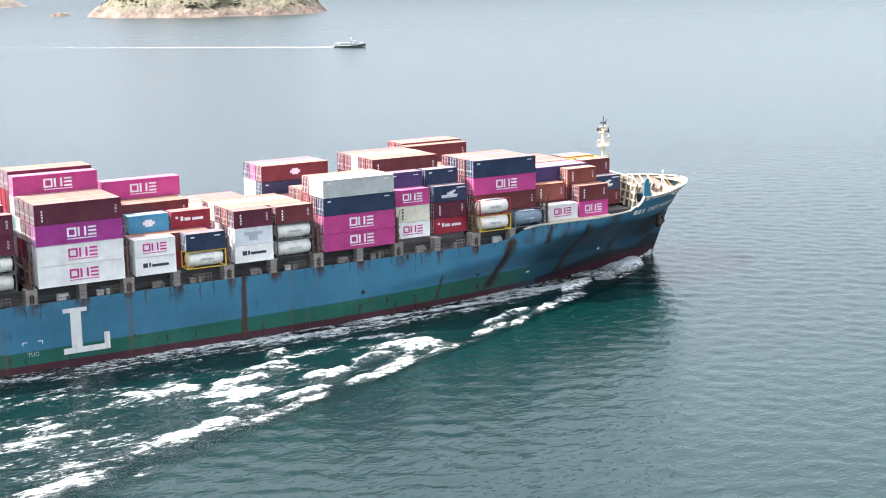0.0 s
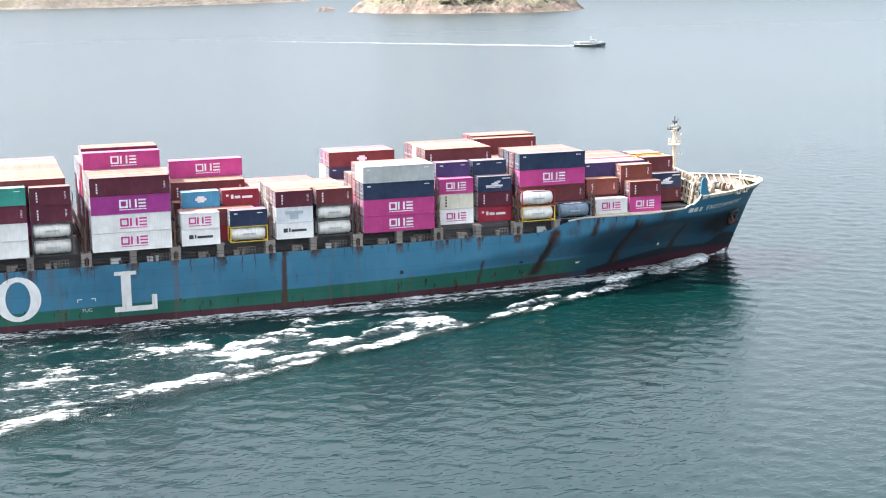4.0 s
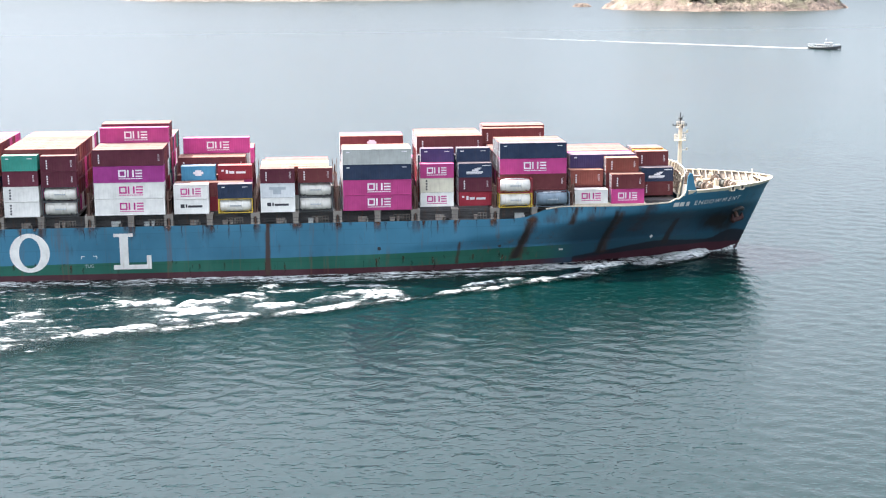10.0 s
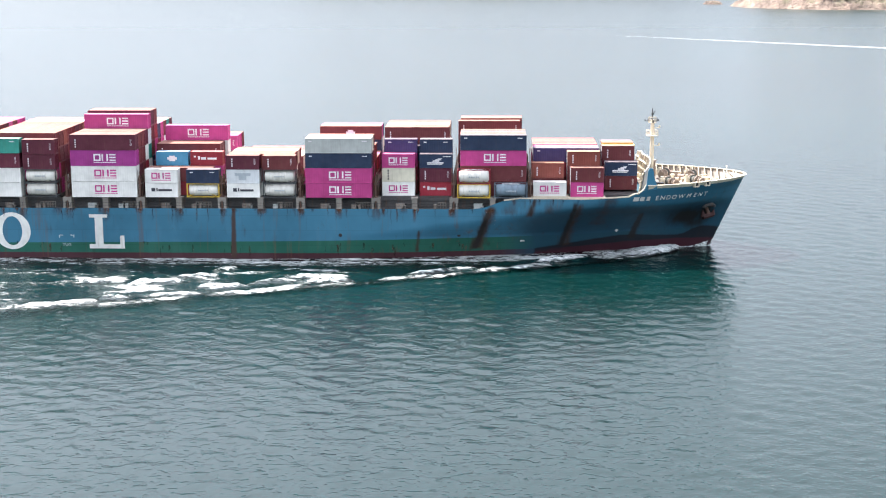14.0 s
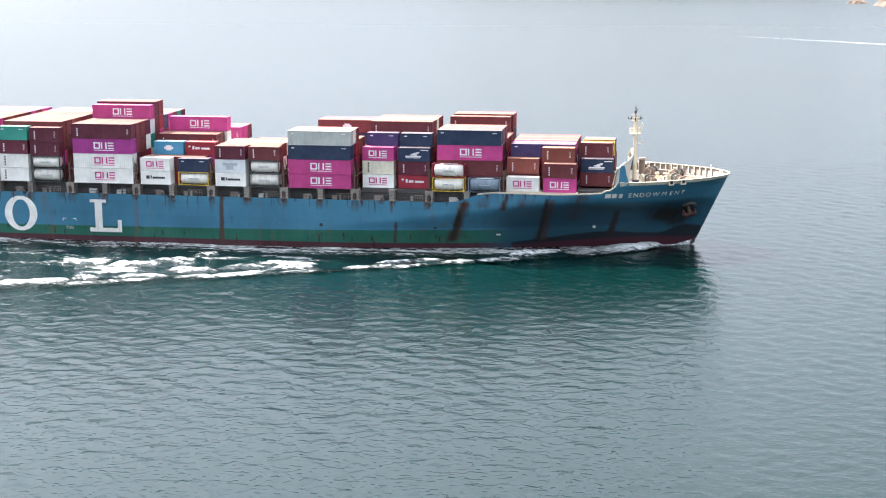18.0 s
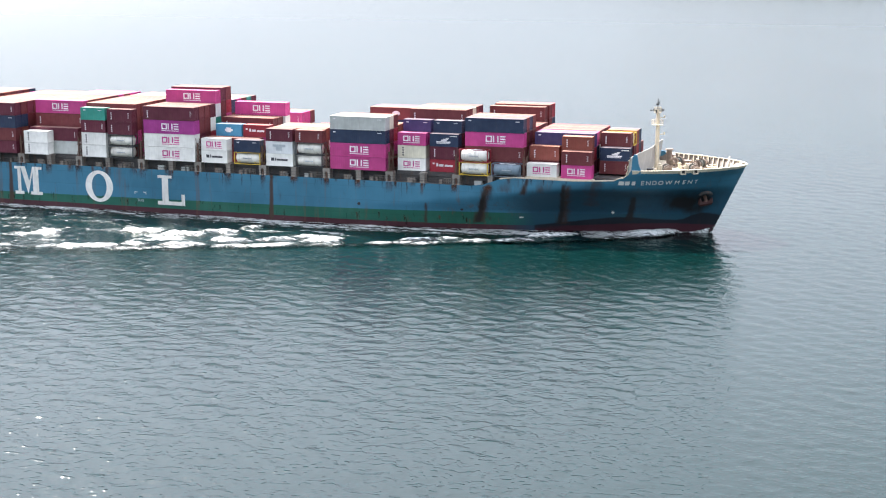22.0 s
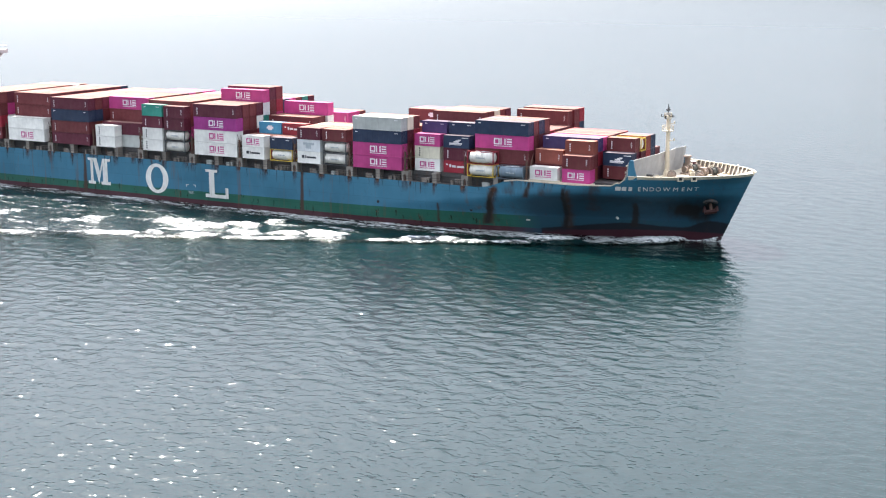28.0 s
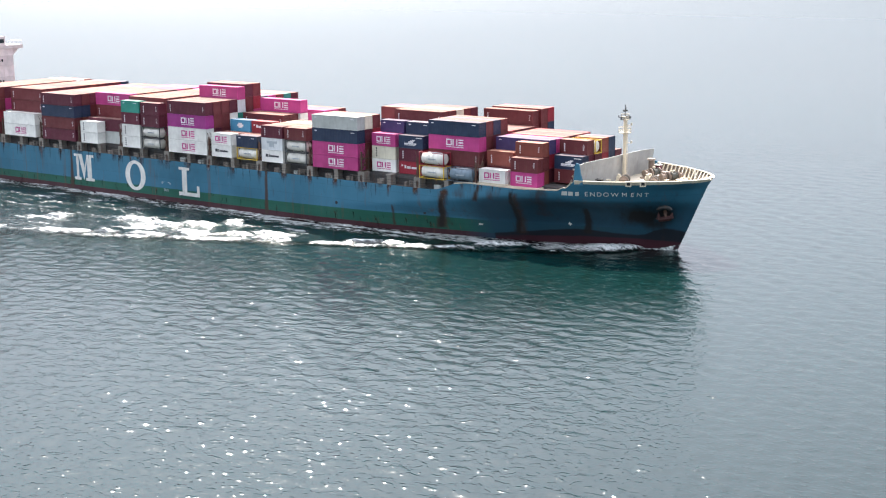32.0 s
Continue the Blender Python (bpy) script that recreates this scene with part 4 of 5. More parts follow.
def tank_container(shell, frame_paint, x, y, z, label):
    ob = tagged(new("tank_container"), label, "tank container", "tank containers")
    if not TANK:
        for sx in (-1, 1):
            fr = bmesh.new()
            for sy in (-1, 1):
                box(fr, sx * 2.95 - 0.08, sy * 1.14 - 0.08, 0, sx * 2.95 + 0.08, sy * 1.14 + 0.08, 2.59)
                tube(fr, (sx * 2.9, sy * 1.14, 0.1), (sx * 1.7, sy * 1.14, 0.55), 0.05, 5)
            for zz in (0.07, 2.52):
                box(fr, sx * 2.95 - 0.07, -1.06, zz - 0.07, sx * 2.95 + 0.07, 1.06, zz + 0.07)
            TANK["end_frame", sx] = mesh_of("end_frame", fr)
        for sy in (-1, 1):
            for zz in (0.08, 2.52):
                rl = bmesh.new()
                box(rl, -2.87, sy * 1.16 - 0.05, zz - 0.06, 2.87, sy * 1.16 + 0.05, zz + 0.06)
                TANK["rail", sy, zz] = mesh_of("rail", rl)
        sh = bmesh.new()
        prof = [(-2.8, 0.05), (-2.78, 0.5), (-2.68, 0.9), (-2.5, 1.12), (-1.2, 1.14), (-1.15, 1.17), (-1.05, 1.17), (-1.0, 1.14), (0.0, 1.14), (0.05, 1.17), (0.15, 1.17), (0.2, 1.14), (1.2, 1.14), (1.25, 1.17), (1.35, 1.17), (1.4, 1.14), (2.5, 1.12), (2.68, 0.9), (2.78, 0.5), (2.8, 0.05)]
        grid(sh, [[(px, r * math.cos(k * math.tau / 24), 1.32 + r * math.sin(k * math.tau / 24)) for k in range(25)] for px, r in prof])
        TANK["shell"] = mesh_of("shell", sh, True)
        hd = bmesh.new()
        tube(hd, (0, 0, 2.42), (0, 0, 2.56), 0.3, 12)
        box(hd, -1.6, -0.3, 2.47, 1.6, 0.3, 2.51)
        TANK["manhole"] = mesh_of("manhole", hd)
        br = bmesh.new()
        for k in range(6):
            box(br, -0.9 + k * 0.32, -1.2, 1.2, -0.9 + k * 0.32 + 0.24, -1.1, 1.42)
        TANK["marking"] = mesh_of("marking", br)
    part("shell", TANK["shell"], PAINT[shell], ob, "rounded steel tank shell")
    for key in list(TANK):
        if key[0] in ("end_frame", "rail"):
            part(key[0], TANK[key], PAINT[frame_paint], ob)
    part("manhole", TANK["manhole"], PAINT["silver"], ob)
    part("marking", TANK["marking"], PAINT["logogrey"], ob)
    return sails(ob, x + 3.03, y + WIDE / 2, z)


def row_y(k, first=-16.05):
    return first + 2.545 * k


STD, HC = 2.591, 2.896
F20, F40 = 6.058, 12.192
rng = random.Random(11)


HIDDEN = bmesh.new()
HIDDEN_PAINTS = ["brown", "maroon", "pink", "orange", "navy", "red", "white"]


def hidden_box(colour, length, high, x, y, z):
    """A box deep in the stow, joined with the rest of its kind."""
    start = len(HIDDEN.faces)
    body, frame_me, roof, door, rod = container_shape(length, high)
    for me in (body, frame_me):
        fresh = len(HIDDEN.verts)
        HIDDEN.from_mesh(me)
        HIDDEN.verts.ensure_lookup_table()
        for v in HIDDEN.verts[fresh:]:
            v.co += Vector((x + length / 2, y + WIDE / 2, z))
    for sy in (-1, 1):
        fresh = len(HIDDEN.verts)
        HIDDEN.from_mesh(door)
        HIDDEN.verts.ensure_lookup_table()
        for v in HIDDEN.verts[fresh:]:
            v.co += Vector((x + 0.09, y + WIDE / 2 + sy * 0.55, z))
    HIDDEN.faces.ensure_lookup_table()
    for f in HIDDEN.faces[start:]:
        f.material_index = HIDDEN_PAINTS.index(colour)


def stack(x, k, boxes, length=F40, z=Z0, high=HC, first=-16.05):
    """A pile from the bottom up; an entry is colour, colour:mark, or one of the tanks."""
    for entry in boxes.split():
        colour, _, mark = entry.partition(":")
        if colour.startswith("tank"):
            shell, frame_paint, text = {"tank": ("tank", "frame", "white cylindrical tank container in a dark frame"), "tanky": ("tank", "yellow", "white cylindrical tank container in a yellow frame"),
                                        "tankr": ("tank", "red", "white cylindrical tank container in a red frame"), "tankb": ("tankblue", "frameblue", "blue-grey cylindrical tank container in a steel frame")}[colour]
            tank_container(shell, frame_paint, x, row_y(k, first), z, text)
            z += STD
            continue
        container(colour, length, high, x, row_y(k, first), z, mark or ("code" if colour not in ("white", "grey", "cream", "silver") else "code_d"))
        z += high + 0.01


INNER = ["brown", "maroon", "brown", "pink", "orange", "navy", "maroon", "brown", "red", "white", "brown", "pink"]


def fill(bay, rows, tiers, high=HC, z=Z0, first=-16.05, length=F40, tops=()):
    """Inner rows of mixed colours; tops gives the colours of the uppermost boxes."""
    for n, k in enumerate(rows):
        names = [rng.choice(INNER) for _ in range(tiers)]
        if n < len(tops):
            names[-1] = tops[n]
        x, low = BAYS[bay] if isinstance(bay, str) else bay, 0
        if k >= 2:
            low = max(0, tiers - 1 if 4 < k else tiers - 2)
            for q in range(low):
                hidden_box(names[q], length, high, x, row_y(k, first), z + q * (high + 0.01))
        stack(x, k, " ".join(names[low:]), length, z + low * (high + 0.01), high, first)


B = BAYS
gap = 6.1
# aftmost bays in view
fill("M", range(0, 12), 4, tops=("brown", "maroon", "brown", "brown", "orange", "brown", "brown"))
stack(B["L"], 0, "white:one_p white:tick")
fill("L", range(1, 12), 4, tops=("brown", "brown", "brown", "maroon", "brown", "brown", "orange"))
stack(B["K"], 0, "maroon brown navy:tick maroon", high=2.8)
fill("K", range(1, 12), 4, high=2.8, tops=("brown", "maroon", "brown", "orange", "brown", "brown"))
stack(B["J"], 0, "white:code_d white:code_d", F20, high=STD)
stack(B["J"], 2, "grey red brown pink:one_w")
stack(B["J"], 1, "grey maroon", high=HC)
fill("J", range(3, 12), 4, tops=("brown", "orange", "brown", "brown", "maroon", "pink", "brown"))
stack(B["I"], 0, "white:code_d white maroon teal:tick", F20, high=2.7)
stack(B["I"] + 6.6, 0, "tank tank maroon maroon", F20, high=2.75)
fill("I", range(1, 12), 4, tops=("brown", "brown", "orange", "brown", "brown", "maroon", "brown", "orange"))
stack(B["H"], 0, "white:one_p white:one_p purple:one_w maroon:code")
fill("H", (1, 2, 3), 4, tops=("brown", "brown", "maroon"))
stack(B["H"], 4, "navy white teal silver pink:one_w", high=2.85)
fill("H", (5, 6), 5, high=2.896, z=Z0 + 0.25, tops=("maroon", "brown"))
fill("H", range(7, 12), 4, tops=("navy", "pink", "brown", "teal"))
stack(B["G"], 0, "white:bars_d white:one_p", F20, high=STD)
stack(B["G"] + gap + 1.6, 0, "tanky navy:tick", F20, high=STD)
stack(B["G"], 1, "red brown", high=STD)
stack(B["G"] + 1.0, 2, "pink white blue:seal", F20, high=STD)
stack(B["G"] + gap + 1.4, 2, "navy pink red:bars_w", F20, high=STD)
fill("G", (3,), 2)
fill("G", (4, 5), 3, tops=("brown", "brown"))
stack(B["G"] + 0.6, 6, "red brown white pink:one_w")
fill("G", (7, 8), 2)
fill(B["G"] + 1.0, (9, 10, 11), 3, tops=("pink", "pink", "brown"))
stack(B["F"], 0, "white:bars_d silver:block maroon:code", F20, high=STD)
stack(B["F"] + gap + 0.6, 0, "tank tank brown:code", F20, high=STD)
fill("F", range(1, 5), 3, high=STD, tops=("orange", "brown", "cream", "brown"))
fill("F", range(5, 12), 2, tops=("brown", "cream", "white"))
stack(B["E"], 0, "pink:one_w pink:one_w navy:tick grey:tick", high=2.74)
stack(B["E"], 1, "orange brown maroon cream", high=2.74)
stack(B["E"], 2, "red pink red brown", high=2.74)
fill("E", (3, 4), 3, tops=("orange", "brown"))
fill("E", range(5, 9), 2, tops=("red", "brown", "pink"))
stack(B["E"], 9, "pink pink navy:tick brown:seal", high=2.65)
stack(B["E"], 10, "white pink grey pink", high=2.65)
stack(B["E"], 11, "orange white cream navy", high=2.65)
stack(B["D"], 1, "white:one_p cream:code_d pink:one_w", F20, high=STD)
stack(B["D"] + gap + 0.85, 1, "red:bars_w maroon navy:bird", F20, high=STD)
stack(B["D"] + 0.3, 2, "brown red pink violet:tick", F20, high=2.55)
stack(B["D"] + gap + 0.8, 2, "pink brown maroon navy:tick", F20, high=2.55)
fill("D", (3,), 3)
fill("D", range(4, 9), 4, z=Z0 + 0.3, tops=("brown", "brown", "cream", "brown", "maroon"))
fill("D", range(9, 12), 2)
stack(B["C"] - 0.4, 0, "tanky tankr", F20)
stack(B["C"] + gap + 0.3, 0, "tankb", F20)
stack(B["C"] + 0.1, 1, "brown brown pink:one_w navy:tick", high=2.82)
fill("C", (2, 3, 4), 4, high=2.82, tops=("brown", "navy", "brown"))
fill("C", (5, 6, 7), 3, tops=("red", "brown", "maroon"))
fill("C", (8,), 3)
fill(B["C"] - 0.8, (9,), 4, z=Z0 + 0.1, tops=("brown",))
fill(B["C"] - 0.4, (10, 11), 4, z=Z0 + 0.38, tops=("brown", "red"))
# forward bays stand on a narrower hull: twelve rows
FW = -14.76
ZB = 12.05
stack(41.9, 0, "white:one_p", F20, ZB, STD, FW - 0.6)
stack(48.75, 0, "pink:one_w brown:code", F20, ZB - 0.2, STD + 0.1, FW)
stack(48.2, 1, "orange brown orange:code", F20, ZB - 0.1, STD + 0.05, FW)
stack(41.6, 1, "brown orange:code", F20, ZB, 2.85, FW)
stack(42.0, 2, "maroon red violet:tick", F40, ZB, 2.72, FW)
stack(42.0, 3, "maroon navy pink", F40, ZB, 2.72, FW)
fill(42.0, range(4, 8), 3, 2.75, ZB, FW, tops=("brown", "maroon", "brown", "red"))
fill(42.0, range(8, 11), 2, 2.75, ZB, FW)
stack(55.35, 2, "brown navy:bird", F20, ZB + 0.35, 2.6, FW)
stack(54.95, 3, "red maroon brown:code", F20, ZB, 2.75, FW)
stack(55.2, 4, "brown maroon tanky", F20, ZB, 2.75, FW)
stack(55.2, 5, "maroon red orange", F20, ZB, 2.75, FW)
stack(55.2, 6, "brown navy navy", F20, ZB, 2.75, FW)
stack(55.2, 7, "brown maroon", F20, ZB, 2.75, FW)
stow = mesh_of("container_stow", HIDDEN)
for key in HIDDEN_PAINTS:
    stow.materials.append(PAINT[key])
stow_ob = tagged(new("container_stow", stow), "packed mass of mixed containers deep in the stow", "container", kind="stuff")
MOVERS.append((stow_ob, pose(0, 0, 0)))
bm = bmesh.new()
for x0, x1 in ((41.6, 54.6), (54.9, 61.4)):
    box(bm, x0, -13.2, 9.6, x1, 13.2, ZB - 0.02 if x0 < 50 else ZB - 0.01)
part("forward_hatch", bm, PAINT["deckgrey"], ship, "dark grey forward hatch platform")
bm = bmesh.new()
box(bm, 41.6, -15.4, 11.4, 55.2, -13.2, ZB - 0.22)
box(bm, 41.6, -15.4, ZB - 0.22, 48.4, -13.2, ZB - 0.01)
part("side_platform", bm, PAINT["buff"], ship, "cream deck-edge platform")


# ---- forecastle ----
def bulwark():
    """The bow's raised rim: plate, cap rail and stiffeners."""
    xs = [63.0 + k * 1.12 for k in range(16)] + [81.4, 81.8, 82.2, 82.5, 82.75, 82.9, 83.0, 83.08]

    def rim(x):
        return 13.95 + 0.2 * max(0, (x - 70) / 13)

    for side in (-1, 1):
        bm = bmesh.new()
        grid(bm, [[(min(x, stem(z) - 0.25), side * max(0.02, half_breadth(min(x, stem(z) - 0.25), z) - 0.2), z) for z in (12.25, 12.9, 13.5, rim(x))] for x in xs])
        part("bulwark", bm, PAINT["innerplate"], ship, "dull brown inner plating of the bow bulwark")
        bm = bmesh.new()
        grid(bm, [[(min(x, stem(z) + 0.02), side * (half_breadth(min(x, stem(z)), z) + 0.03), z) for z in (sheer(x) - 0.05, (sheer(x) + rim(x)) / 2, rim(x))] for x in xs])
        part("sheer_strake", bm, PAINT["buff"], ship, "cream strip along the bow's edge")
        bm = bmesh.new()
        line = [Vector((x, side * max(0, half_breadth(x, rim(x)) - 0.12), rim(x))) for x in xs]
        rows = []
        for k, p in enumerate(line):
            d = line[min(k + 1, len(line) - 1)] - line[max(k - 1, 0)]
            o = Vector((-d.y, d.x, 0)).normalized() * 0.24
            up = Vector((0, 0, 0.1))
            rows.append([p + o, p + o + up, p - o + up, p - o, p + o])
        grid(bm, rows)
        part("cap_rail", bm, PAINT["buff"], ship, "broad cream cap rail")
        for x in xs[2:-1]:
            w0, w1 = half_breadth(x, 12.3) - 0.25, half_breadth(x, rim(x)) - 0.3
            if w0 < 0.7:
                continue
            bm = bmesh.new()
            prof = [(w0 - 0.6, 12.3), (w0, 12.3), (w1, rim(x)), (w1 - 0.3, rim(x))]
            a = [bm.verts.new((x - 0.09, side * y, z)) for y, z in prof]
            b = [bm.verts.new((x + 0.09, side * y, z)) for y, z in prof]
            bm.faces.new(a)
            bm.faces.new(b[::-1])
            for k in range(4):
                bm.faces.new((a[k], b[k], b[(k + 1) % 4], a[(k + 1) % 4]))
            part("stiffener", bm, PAINT["buff"], ship)


bulwark()


def breakwater():
    """A bent steel wall athwart the forecastle with ribs on its after face."""
    ob = tagged(new("breakwater"), "pale grey curved steel breakwater across the forecastle", "breakwater")
    pts = [(62.4, -13.6), (63.2, -11.5), (64.0, -7.5), (64.5, -3), (64.6, 0), (64.5, 3), (64.0, 7.5), (64.3, 11.2), (63.8, 14.0)]
    top = [16.4, 16.9, 17.1, 17.2, 17.3, 17.2, 17.1, 17.0, 16.8]
    bm = bmesh.new()
    rows = []
    for (x, y), z in zip(pts, top):
        rows.append([(x - 0.7, y, 11.9), (x + 0.05, y, z), (x - 0.1, y, z), (x - 0.85, y, 11.9)])
    grid(bm, rows)
    part("wall", bm, PAINT["breakwater"], ob)
    # dark sheet added just aft of the wall, so the rib gaps look dark
    bm = bmesh.new()
    grid(bm, [[(x - 0.9, y, 12.0), (x - 0.15, y, z - 0.15)] for (x, y), z in zip(pts, top)])
    part("back_plating", bm, PAINT["innerplate"], ob, "dark brown sheet behind the breakwater ribs, deepening their gaps")
    for n in range(15):
        y = -13.2 + n * 1.88
        x = float(np.interp(y, [p[1] for p in pts], [p[0] for p in pts]))
        z = float(np.interp(y, [p[1] for p in pts], top))
        bm = bmesh.new()
        v = [bm.verts.new(p) for p in ((x - 0.9, y, 11.95), (x - 0.12, y, z - 0.1), (x - 0.4, y, z - 0.1), (x - 1.35, y, 11.95))]
        w = [bm.verts.new((p.co.x, p.co.y + 0.1, p.co.z)) for p in v]
        bm.faces.new(v)
        bm.faces.new(w[::-1])
        for k in range(4):
            bm.faces.new((v[k], w[k], w[(k + 1) % 4], v[(k + 1) % 4]))
        part("rib", bm, PAINT["buff"], ob)
    for zz in (13.2, 14.5, 15.8):
        bm = bmesh.new()
        f = (zz - 11.9) / 5.2 * 0.75 - 1.0
        grid(bm, [[(x + f + 0.14 * a, y, zz + 0.14 * c) for a, c in ((-1, -1), (-1, 1), (1, 1), (1, -1), (-1, -1))] for x, y in pts])
        part("stringer", bm, PAINT["buff"], ob)
    return sails(ob, 0, 0, 0)


breakwater()
# wing plates where the sheer steps up to the forecastle
for side in (-1, 1):
    bm = bmesh.new()
    prof = [(62.1, 13.1), (62.7, 14.0), (62.9, 16.6), (63.2, 17.2), (63.8, 17.1), (64.1, 15.4), (64.6, 13.9), (64.6, 13.2)]
    if side > 0:
        prof = [(x, min(z, 14.3)) for x, z in prof]
    y = half_breadth(63, 13) - 0.05
    a = [bm.verts.new((x, side * y, z)) for x, z in prof]
    b = [bm.verts.new((x, side * (y - 0.3), z)) for x, z in prof]
    bm.faces.new(a)
    bm.faces.new(b[::-1])
    for k in range(len(prof)):
        bm.faces.new((a[k], b[k], b[(k + 1) % len(prof)], a[(k + 1) % len(prof)]))
    part("wing_plate", bm, HULL_BLUE, ship, "blue curved plate at the forecastle break")


# cream rail that follows the sheer up to the forecastle break
for side in (-1, 1):
    bm = bmesh.new()
    line = [(36.5 + k * 1.0, None) for k in range(25)] + [(61.2, 12.45), (61.8, 12.95), (62.3, 13.5), (62.5, 14.1)]
    line = [(x, side * (half_breadth(x, 11.8 if z is None else z) - 0.04), (sheer(x) + 0.08 if z is None else z + 0.05)) for x, z in line]
    rows = []
    for x, y, z in line:
        rows.append([(x, y - side * 0.02 + side * 0.14, z - 0.12), (x, y + side * 0.14, z + 0.1), (x, y - side * 0.2, z + 0.1), (x, y - side * 0.2, z - 0.12)])
    grid(bm, rows)
    part("sheer_rail", bm, PAINT["buff"], ship, "cream rail along the rising deck edge")


def foremast():
    ob = tagged(new("foremast"), "cream tubular foremast with platform, lamps and aerials", "mast")
    bm = bmesh.new()
    tube(bm, (0, 0, 0), (0, 0, 12.2), 0.38, 14, 0.28)
    part("pole", bm, PAINT["buff"], ob, smooth=False)
    for z, r in ((9.1, 1.15), (11.6, 0.75)):
        bm = bmesh.new()
        tube(bm, (0, 0, z), (0, 0, z + 0.12), r, 12)
        part("platform", bm, PAINT["buff"], ob)
        bm = bmesh.new()
        for k in range(12):
            a, c = k * math.tau / 12, (k + 1) * math.tau / 12
            tube(bm, (r * math.cos(a), r * math.sin(a), z), (r * math.cos(a), r * math.sin(a), z + 1.1), 0.035, 4)
            for zz in (0.55, 1.1):
                tube(bm, (r * math.cos(a), r * math.sin(a), z + zz), (r * math.cos(c), r * math.sin(c), z + zz), 0.035, 4)
        part("railing", bm, PAINT["buff"], ob)
    bm = bmesh.new()
    box(bm, -0.12, -1.6, 11.7, 0.12, 1.6, 11.85)
    box(bm, -1.5, -0.06, 11.92, 1.3, 0.06, 12.02)
    for dx in (-1.4, -0.8, 0.9, 1.2):
        tube(bm, (dx, 0, 11.9), (dx, 0, 12.4), 0.09, 6)
    tube(bm, (0, 0, 12.2), (0, 0, 14.5), 0.09, 6)
    box(bm, -0.25, -0.5, 13.2, 0.25, 0.6, 13.5)
    tube(bm, (0.1, -0.2, 13.3), (0.5, -0.5, 14.0), 0.07, 5)
    part("yard", bm, PAINT["dark"], ob, "dark yard with signal lamps")
    for y in (-1.5, 1.5, 0.7):
        bm = bmesh.new()
        tube(bm, (0, y, 11.85), (0, y, 12.3), 0.15, 8)
        part("lamp", bm, PAINT["dark"], ob)
    bm = bmesh.new()
    tube(bm, (0.4, 0.35, 0.3), (0.38, 0.35, 11.5), 0.04, 4)
    tube(bm, (0.4, -0.05, 0.3), (0.38, -0.05, 11.5), 0.04, 4)
    for k in range(30):
        tube(bm, (0.39, 0.35, 0.5 + k * 0.37), (0.39, -0.05, 0.5 + k * 0.37), 0.025, 4)
    part("ladder", bm, PAINT["buff"], ob)
    for z in (7.2, 10.6):
        bm = bmesh.new()
        box(bm, 0.2, -0.1, z, 1.5, 0.1, z + 0.1)
        tube(bm, (1.4, 0, z), (1.4, 0, z + 0.5), 0.16, 8)
        part("lamp_bracket", bm, PAINT["buff"], ob)
    return sails(ob, 65.0, 0, 12.3)


foremast()


def windlass(x, y, turn):
    ob = tagged(new("windlass"), "cream anchor windlass with warping drums on the forecastle", "windlass", "forecastle winches")
    for dy, r, w, p in ((-1.9, 0.75, 0.9, "gear"), (-0.7, 0.95, 0.25, "gear"), (0.4, 0.9, 1.2, "rope"), (1.4, 0.95, 0.25, "gear"), (2.3, 0.55, 0.7, "gear")):
        bm = bmesh.new()
        r *= 0.86
        tube(bm, (0, dy - w / 2, 1.0), (0, dy + w / 2, 1.0), r * 0.8, 16)
        tube(bm, (0, dy - w / 2, 1.0), (0, dy - w / 2 + 0.1, 1.0), r * 1.1, 16)
        tube(bm, (0, dy + w / 2 - 0.1, 1.0), (0, dy + w / 2, 1.0), r * 1.1, 16)
        part("drum", bm, PAINT[p], ob)
    bm = bmesh.new()
    box(bm, -0.9, -2.6, 0, 0.9, 2.7, 0.3)
    for dy in (-1.3, -0.2, 1.1, 1.9):
        box(bm, -0.4, dy - 0.12, 0.3, 0.4, dy + 0.12, 1.3)
    part("bed", bm, PAINT["gear"], ob)
    bm = bmesh.new()
    box(bm, -1.7, 0.9, 0.3, -0.8, 1.7, 1.5)
    tube(bm, (-1.25, 1.3, 1.5), (-1.25, 1.3, 1.9), 0.3, 10)
    part("motor", bm, PAINT["buff"], ob)
    return sails(ob, x, y, 12.36, turn)


windlass(68.2, -5.6, 20)
windlass(68.2, 5.6, -20)
windlass(73.2, -3.4, 25)
windlass(73.2, 3.4, -25)


def bollard(x, y, turn):
    ob = tagged(new("bollard"), "pair of cream mooring bollards on the forecastle", "bollard", "bollards")
    for d in (-0.5, 0.5):
        bm = bmesh.new()
        tube(bm, (d, 0, 0.1), (d, 0, 0.75), 0.22, 10)
        tube(bm, (d, 0, 0.72), (d, 0, 0.85), 0.3, 10)
        part("post", bm, PAINT["buff"], ob)
    bm = bmesh.new()
    box(bm, -1.0, -0.35, 0, 1.0, 0.35, 0.1)
    part("base", bm, PAINT["buff"], ob)
    return sails(ob, x, y, 12.36, turn)


for x, y, a in ((66.6, -10.6, -20), (66.6, 10.6, 20), (71.2, -8.0, -30), (71.2, 8.0, 30), (75.8, -4.6, -38), (75.8, 4.6, 38), (77.4, 1.2, 0), (70.6, 0.4, 0), (74.0, 0.0, 90)):
    bollard(x, y, a)


